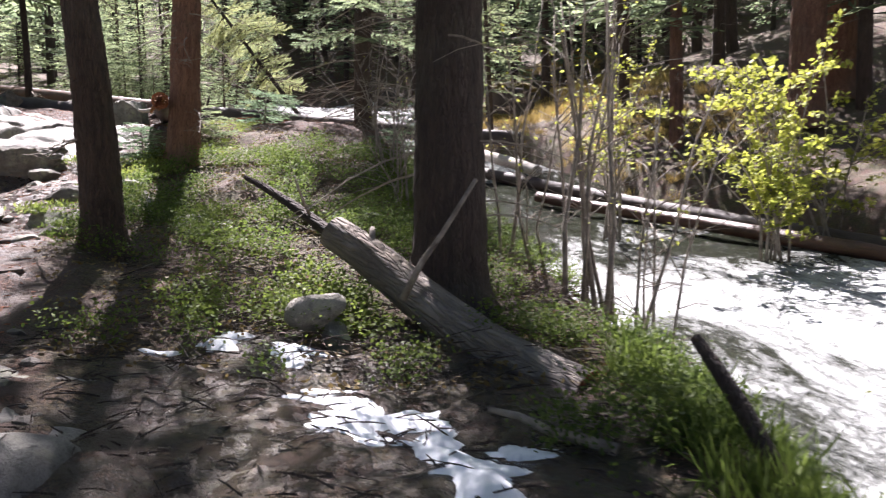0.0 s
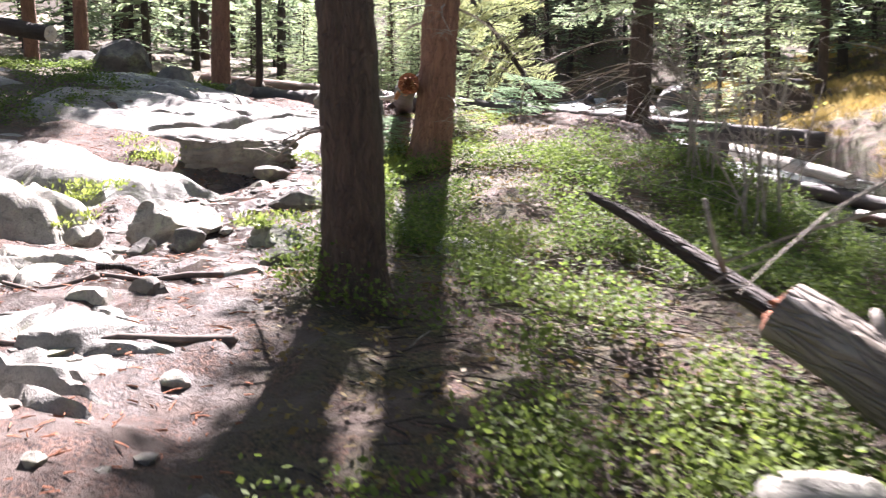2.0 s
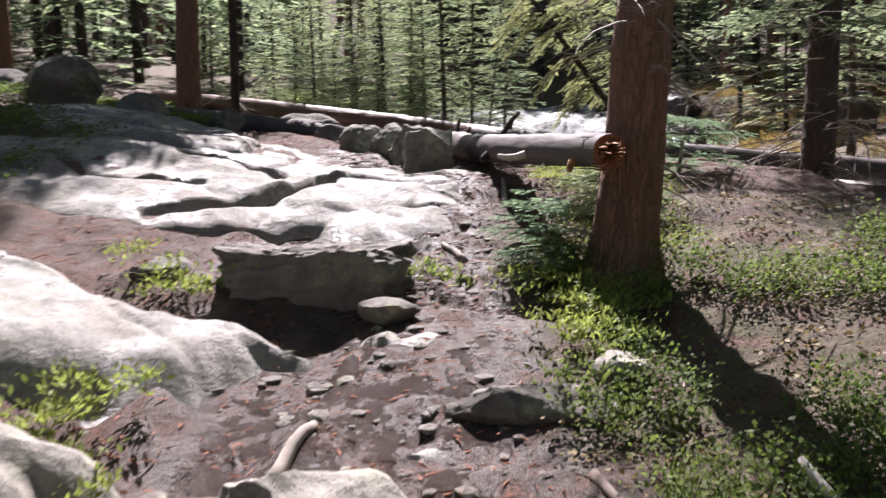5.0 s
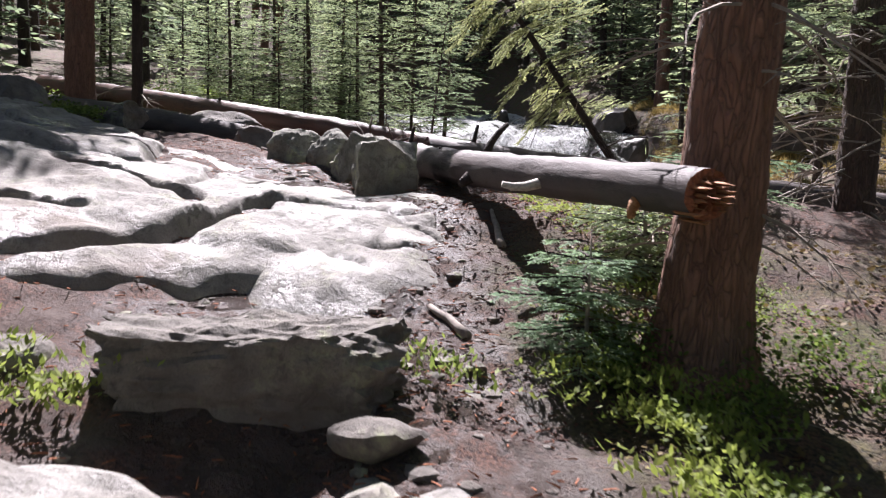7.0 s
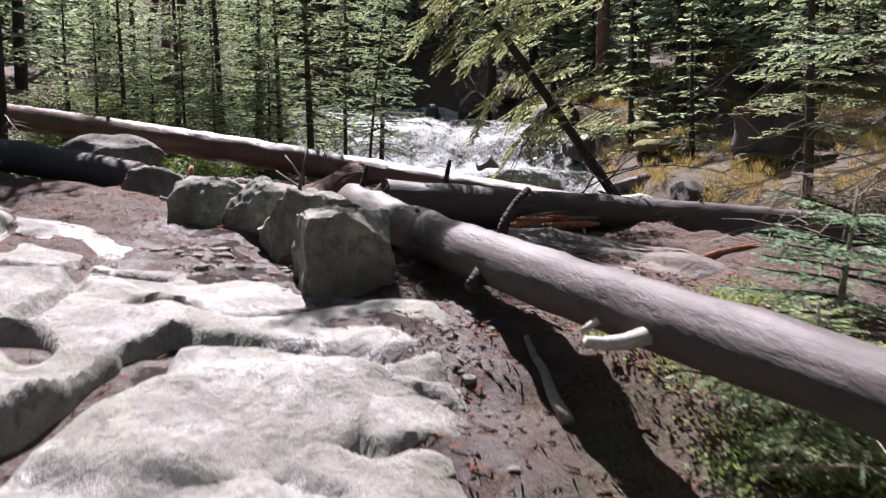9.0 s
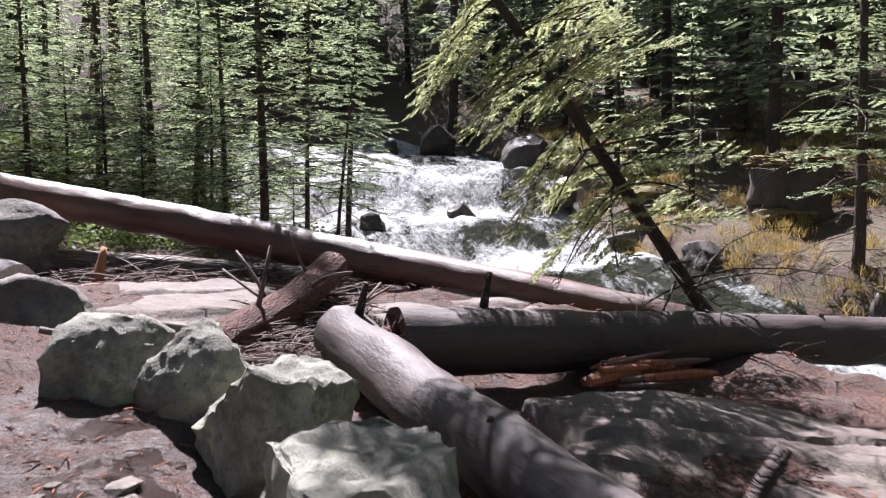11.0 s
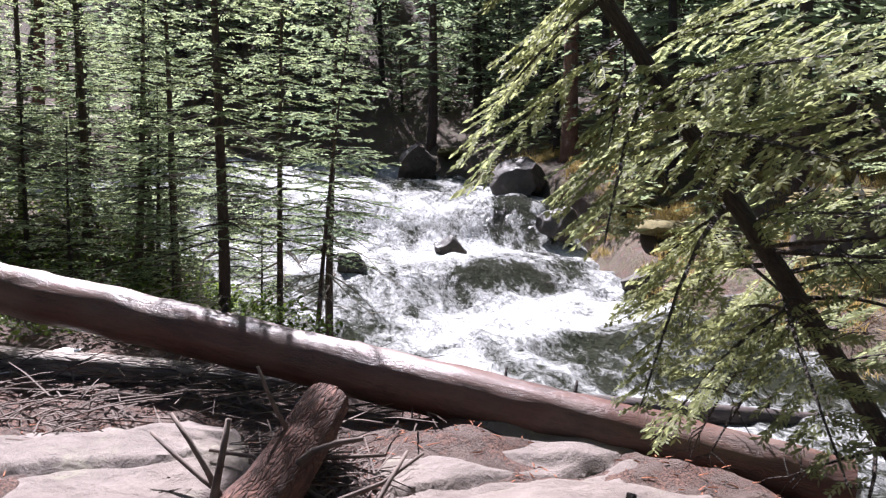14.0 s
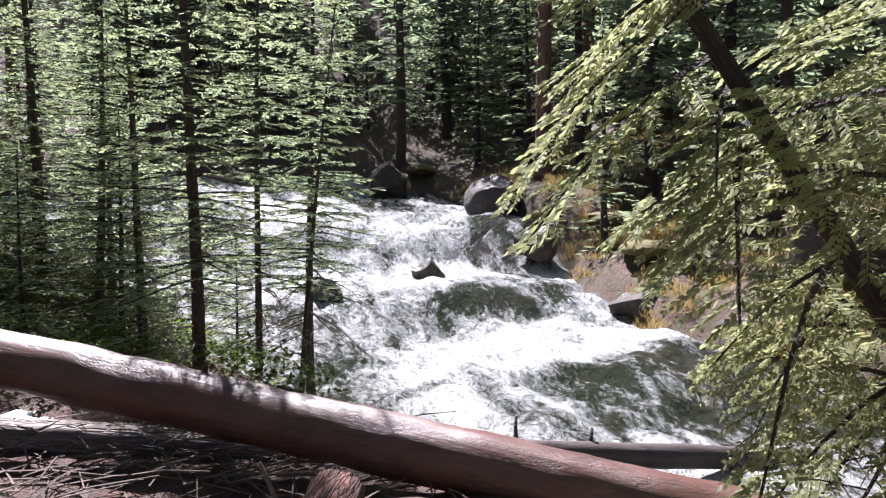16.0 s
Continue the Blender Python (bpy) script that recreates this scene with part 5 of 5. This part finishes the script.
def litter(name, count, box, seed, keep, label, material, lengths=(0.06, 0.3), r=0.004, lift=0.012):
    g = np.random.default_rng(seed)
    pts = spots_where(count, box, seed, keep)
    bits = []
    for x, y, z in pts:
        a, ln = g.uniform(0, 6.28), g.uniform(*lengths)
        d = Vector((math.cos(a), math.sin(a), g.uniform(-0.12, 0.3))) * ln
        p = Vector((x, y, z + lift))
        bits.append(tube([p, p + d * 0.5 + Vector((0, 0, 0.03 * ln)), p + d], [r, r * 0.9, r * 0.4], 3))
    return tagged(new(name, mesh_of(name, *join(bits), material)), label, "twigs", kind="stuff")


litter("twig_litter", 2600, (-3.4, 2, 3.5, 15.5), 21, near_green, "dry grey twigs on the forest floor", M_TWIG)
litter("twig_litter", 520, (-8.2, -4.6, 20.6, 22.6), 22, lambda x, y: x * 0 + 1, "tangle of dry twigs under the logs", M_DUSKTWIG, (0.15, 0.7), 0.006, 0.05)
litter("twig_litter", 900, (-5.9, -5.0, 18.2, 20.4), 23, lambda x, y: x * 0 + 1, "tangle of dry twigs under the logs", M_DUSKTWIG, (0.1, 0.4), 0.005, 0.04)
litter("needle_litter", 7000, (-7.5, -2.2, 5, 21), 24, lambda x, y: 1 - green_cover(x, y), "brown needles and bark chips on the trail", M_ROT, (0.02, 0.08), 0.004, 0.006)
litter("needle_litter", 2600, (-5.0, -2.9, 12.4, 17.2), 27, lambda x, y: x * 0 + 1, "red-brown bark chips under the log", M_ROTBARK, (0.02, 0.06), 0.005, 0.006)
litter("twig_litter", 1900, (-1.6, 2.2, 6.4, 12.5), 25, lambda x, y: x * 0 + 1, "dead brushwood on the river bank", M_BARK, (0.1, 0.45), 0.0045, 0.05)
litter("twig_litter", 1500, (-2.2, 2.0, 3.8, 8.5), 26, lambda x, y: x * 0 + 1, "dark bark chips and twigs on wet soil", M_DARKBARK, (0.04, 0.22), 0.005, 0.012)


def stone_scatter(name, count, box, seed, keep, label, size, material):
    g = np.random.default_rng(seed)
    pts = spots_where(count, box, seed, keep)
    base = bmesh.new()
    bmesh.ops.create_icosphere(base, subdivisions=1, radius=1)
    bv = np.array([v.co[:] for v in base.verts])
    bf = [tuple(v.index for v in f.verts) for f in base.faces]
    base.free()
    bits = []
    for p in pts:
        s = size * g.uniform(0.35, 1.0) ** 1.6
        q = bv * (1 + g.uniform(-0.28, 0.28, (len(bv), 1))) * (s * g.uniform(0.7, 1.3), s * g.uniform(0.7, 1.3), s * 0.5)
        a = g.uniform(0, 6.28)
        q = np.stack([q[:, 0] * math.cos(a) - q[:, 1] * math.sin(a), q[:, 0] * math.sin(a) + q[:, 1] * math.cos(a), q[:, 2]], 1)
        bits.append(((q + p - (0, 0, s * 0.04)).tolist(), bf))
    return tagged(new(name, mesh_of(name, *join(bits), material)), label, "stones", kind="stuff")


def on_trail(x, y):
    return (1 - step(0.7, 1.5, np.abs(x - trail_x(y)))) * (0.7 + 0.6 * value_noise(x, y, 0.9, 90))


stone_scatter("gravel", 2600, (-6.5, 0.5, 2, 17), 31, on_trail, "loose stones trodden into the muddy trail", 0.06, M_ROCK)
stone_scatter("gravel", 300, (-6.8, -3.2, 6.5, 10.4), 32, on_trail, "pale loose stones in the trail", 0.11, M_PALE)
# single larger stones of the trail
stone_protos = [stones_mesh("stone", (0.13, 0.1, 0.07), M_ROCK if k % 2 else M_PALE, 90 + k, 3, 8, 0.7, 0.06) for k in range(5)]
for k in range(46):
    y = rng.uniform(4.5, 10.6)
    x = float(trail_x(y)) + rng.gauss(-0.15, 0.75)
    if green_cover(x, y) > 0.4:
        continue
    ob = new("stone", stone_protos[k % 5])
    s = rng.uniform(0.5, 1.6)
    put(ob, pose(x, y, at_land(x, y) - 0.015 * s, rng.uniform(-12, 12), rng.uniform(-12, 12), rng.uniform(0, 360)) @ Matrix.Diagonal((s, s, s * rng.uniform(0.6, 1.1), 1)))
    tagged(ob, "loose angular stone in the muddy trail", "stone", "trail stones")


# ---- the bank at the start ----
def snow_patch(x, y, r, seed, stretch=1.0):
    g = random.Random(seed)
    ph = [g.uniform(0, 6.28) for _ in range(4)]
    n, rings = 44, 7
    v, f = [], []
    for k in range(rings + 1):
        for j in range(n):
            a = 2 * math.pi * j / n
            q = r * (1 + 0.35 * math.sin(2 * a + ph[0]) + 0.25 * math.sin(3 * a + ph[1]) + 0.16 * math.sin(7 * a + ph[2]) + 0.1 * math.sin(13 * a + ph[3])) * k / rings
            px, py = x + q * math.cos(a), y + q * stretch * math.sin(a)
            v.append(Vector((px, py, at_land(px, py) + 0.028 * (1 - (k / rings) ** 3) - 0.006 + 0.012 * noise.noise(Vector((px * 9, py * 9, seed))))))
    for k in range(rings):
        for j in range(n):
            a, b = k * n + j, k * n + (j + 1) % n
            f.append((a, b, b + n, a + n) if k else (a, b + n, a + n))
    ob = new("snow_patch", mesh_of("snow_patch", v, f, M_SNOW, True))
    return tagged(ob, "last thin patch of old snow on the soil", "snow", "snow patches")


for k, (x, y, r, s) in enumerate(((-1.05, 6.55, 0.11, 0.8), (-1.38, 6.4, 0.06, 0.7), (-0.62, 6.5, 0.12, 0.9), (-0.35, 6.1, 0.1, 0.7), (-0.12, 5.75, 0.17, 1.0), (0.1, 5.35, 0.2, 0.8), (0.32, 5.0, 0.16, 0.8), (-0.28, 5.5, 0.1, 1.0), (-0.45, 5.85, 0.09, 0.8), (0.5, 5.35, 0.1, 0.6), (-8.5, 21.5, 0.3, 0.5), (-7.8, 22.5, 0.2, 0.6), (-7.2, 22.8, 0.16, 0.6), (-6.6, 22.3, 0.14, 0.5), (-9.2, 22.8, 0.3, 0.6))):
    snow_patch(x, y, r * 1.35, k, s)


def shrub(x, y, z, stems, height, spread, leaves, seed, label, leaf=0.05, lean=(0, 0), low=0.3):
    """A bare-stemmed bush: forking stems, leaves towards the tips."""
    g = random.Random(seed)
    ob = thing("willow_shrub", Matrix.Translation((x, y, z)), label, "shrub")
    tips, count = [], 0
    for k in range(stems):
        a = g.uniform(0, 6.28)
        h = height * g.uniform(0.55, 1.0)
        b = Vector((g.gauss(0, 0.12), g.gauss(0, 0.12), -0.1))
        out = Vector((math.cos(a) * spread + lean[0], math.sin(a) * spread + lean[1], 0)) * g.uniform(0.3, 1)
        p = [b + out * s ** 1.4 + Vector((g.gauss(0, 0.03), g.gauss(0, 0.03), h * s)) for s in (0, 0.25, 0.5, 0.75, 1)]
        bits = [tube(p, [0.02 * h / 2.5 * q for q in (1, 0.8, 0.6, 0.4, 0.2)], 6, 0.1, k)]
        for _ in range(9):
            i = g.randint(1, 3)
            s = p[i].lerp(p[i + 1], g.random())
            e = s + Vector((g.gauss(0, 0.35), g.gauss(0, 0.35), g.uniform(0.0, 0.5))) * height * 0.3
            bits.append(tube([s, s.lerp(e, 0.5) + Vector((0, 0, 0.03)), e], [0.006, 0.004, 0.002], 4))
            if s.z > low * height:
                tips.append((s, e))
        part("stem", mesh_of("stem", *join(bits), M_TWIG, True), ob)
    if leaves and tips:
        c, al, ac = [], [], []
        for _ in range(leaves):
            s, e = g.choice(tips)
            p = s.lerp(e, g.uniform(0.25, 1.1)) + Vector((g.gauss(0, 0.03), g.gauss(0, 0.03), g.gauss(0, 0.03)))
            d = Vector((g.gauss(0, 1), g.gauss(0, 1), g.gauss(0.2, 0.6))).normalized()
            w = d.cross(Vector((g.gauss(0, 0.5), g.gauss(0, 0.5), 1))).normalized()
            q = leaf * g.uniform(0.6, 1.2)
            c.append(p[:]), al.append((d * q)[:]), ac.append((w * q * 0.36)[:])
        part("leaves", mesh_of("leaves", *diamonds(c, al, ac), M_WILLOW), ob, "fresh yellow-green leaves")
    return ob


shrub(1.35, 8.5, at_land(1.35, 8.5), 9, 3.2, 0.5, 200, 3, "bare grey willow stems on the river bank", 0.04)
shrub(1.75, 8.0, at_land(1.75, 8.0), 5, 3.0, 0.6, 120, 4, "bare grey willow stems on the river bank", 0.04, (0.5, 0))
shrub(0.95, 9.4, at_land(0.95, 9.4), 6, 2.6, 0.5, 60, 5, "bare grey willow stems on the river bank", 0.04)
shrub(4.7, 12.6, -0.1, 9, 3.0, 1.2, 2600, 6, "leafy willow bush hanging over the river", 0.085, (-0.7, -0.3), 0.1)
shrub(6.0, 13.6, 0.1, 8, 3.4, 1.2, 2400, 7, "leafy willow bush hanging over the river", 0.09, (-0.5, 0), 0.1)
shrub(3.0, 14.5, 0.1, 7, 3.4, 1.0, 900, 8, "leafy willow bush hanging over the river", 0.07, (0, 0), 0.3)
shrub(-0.1, 11.0, at_land(-0.1, 11.0), 7, 2.2, 0.9, 30, 10, "bare grey dead bush on the river bank", 0.03, (-0.2, 0))
shrub(-0.5, 12.6, at_land(-0.5, 12.6), 6, 2.0, 0.8, 30, 11, "bare grey dead bush on the river bank", 0.03)
shrub(0.3, 13.6, at_land(0.3, 13.6), 6, 2.4, 0.9, 60, 12, "bare grey dead bush on the river bank", 0.04)
shrub(2.2, 5.0, at_land(2.2, 5.0), 3, 2.2, 0.5, 40, 9, "bare grey willow stems on the river bank", 0.04)


# ---- far bank ----
def broken_stump(x, y, z, r, h, label, seed):
    ob = thing("tree_stump", Matrix.Translation((x, y, z)), label, "stump")
    part("trunk", mesh_of("trunk", *tube([(0.03 * math.sin(k), 0, -0.3 + (h + 0.3) * k / 14) for k in range(15)], [r * (1.3 - 0.3 * min(1, k / 5)) for k in range(15)], 48, 0.3, seed, 0.09), M_LOGGRAY, True), ob)
    s = tagged(part("torn_wood", splinters(r, 0.35, 24, seed, M_PALEWOOD), ob, "torn upright wood fibres"), kind="stuff")
    s.matrix_basis = Matrix.Translation((0.03, 0, h))
    part("moss", stones_mesh("moss", (r * 1.15, r * 1.1, 0.16), M_MOSS, seed, 5, 5, 0.9, 0.3), ob, "yellow moss cap").matrix_basis = Matrix.Translation((0.03, 0, h + 0.02))
    return ob


broken_stump(2.6, 26.7, 2.6, 0.62, 1.3, "big torn grey stump with a moss cap", 3)
broken_stump(0.6, 21.6, 1.75, 0.12, 0.6, "small dark broken stump on the far bank", 4)
for k, (x, y) in enumerate(((1.5, 22.4), (2.4, 26.5), (1.6, 30.5), (2.2, 33.5), (0.9, 22.9), (1.6, 39.0), (-0.2, 42.5))):
    boulder("mossy_hummock", x, y, at_land(x, y) + 0.05, (0.7, 0.55, 0.16), "hummock of yellow moss and dry grass", M_MOSS, 40 * k, (0, 0), 120 + k, 3, 5, 0.85, 0.12, category="moss")
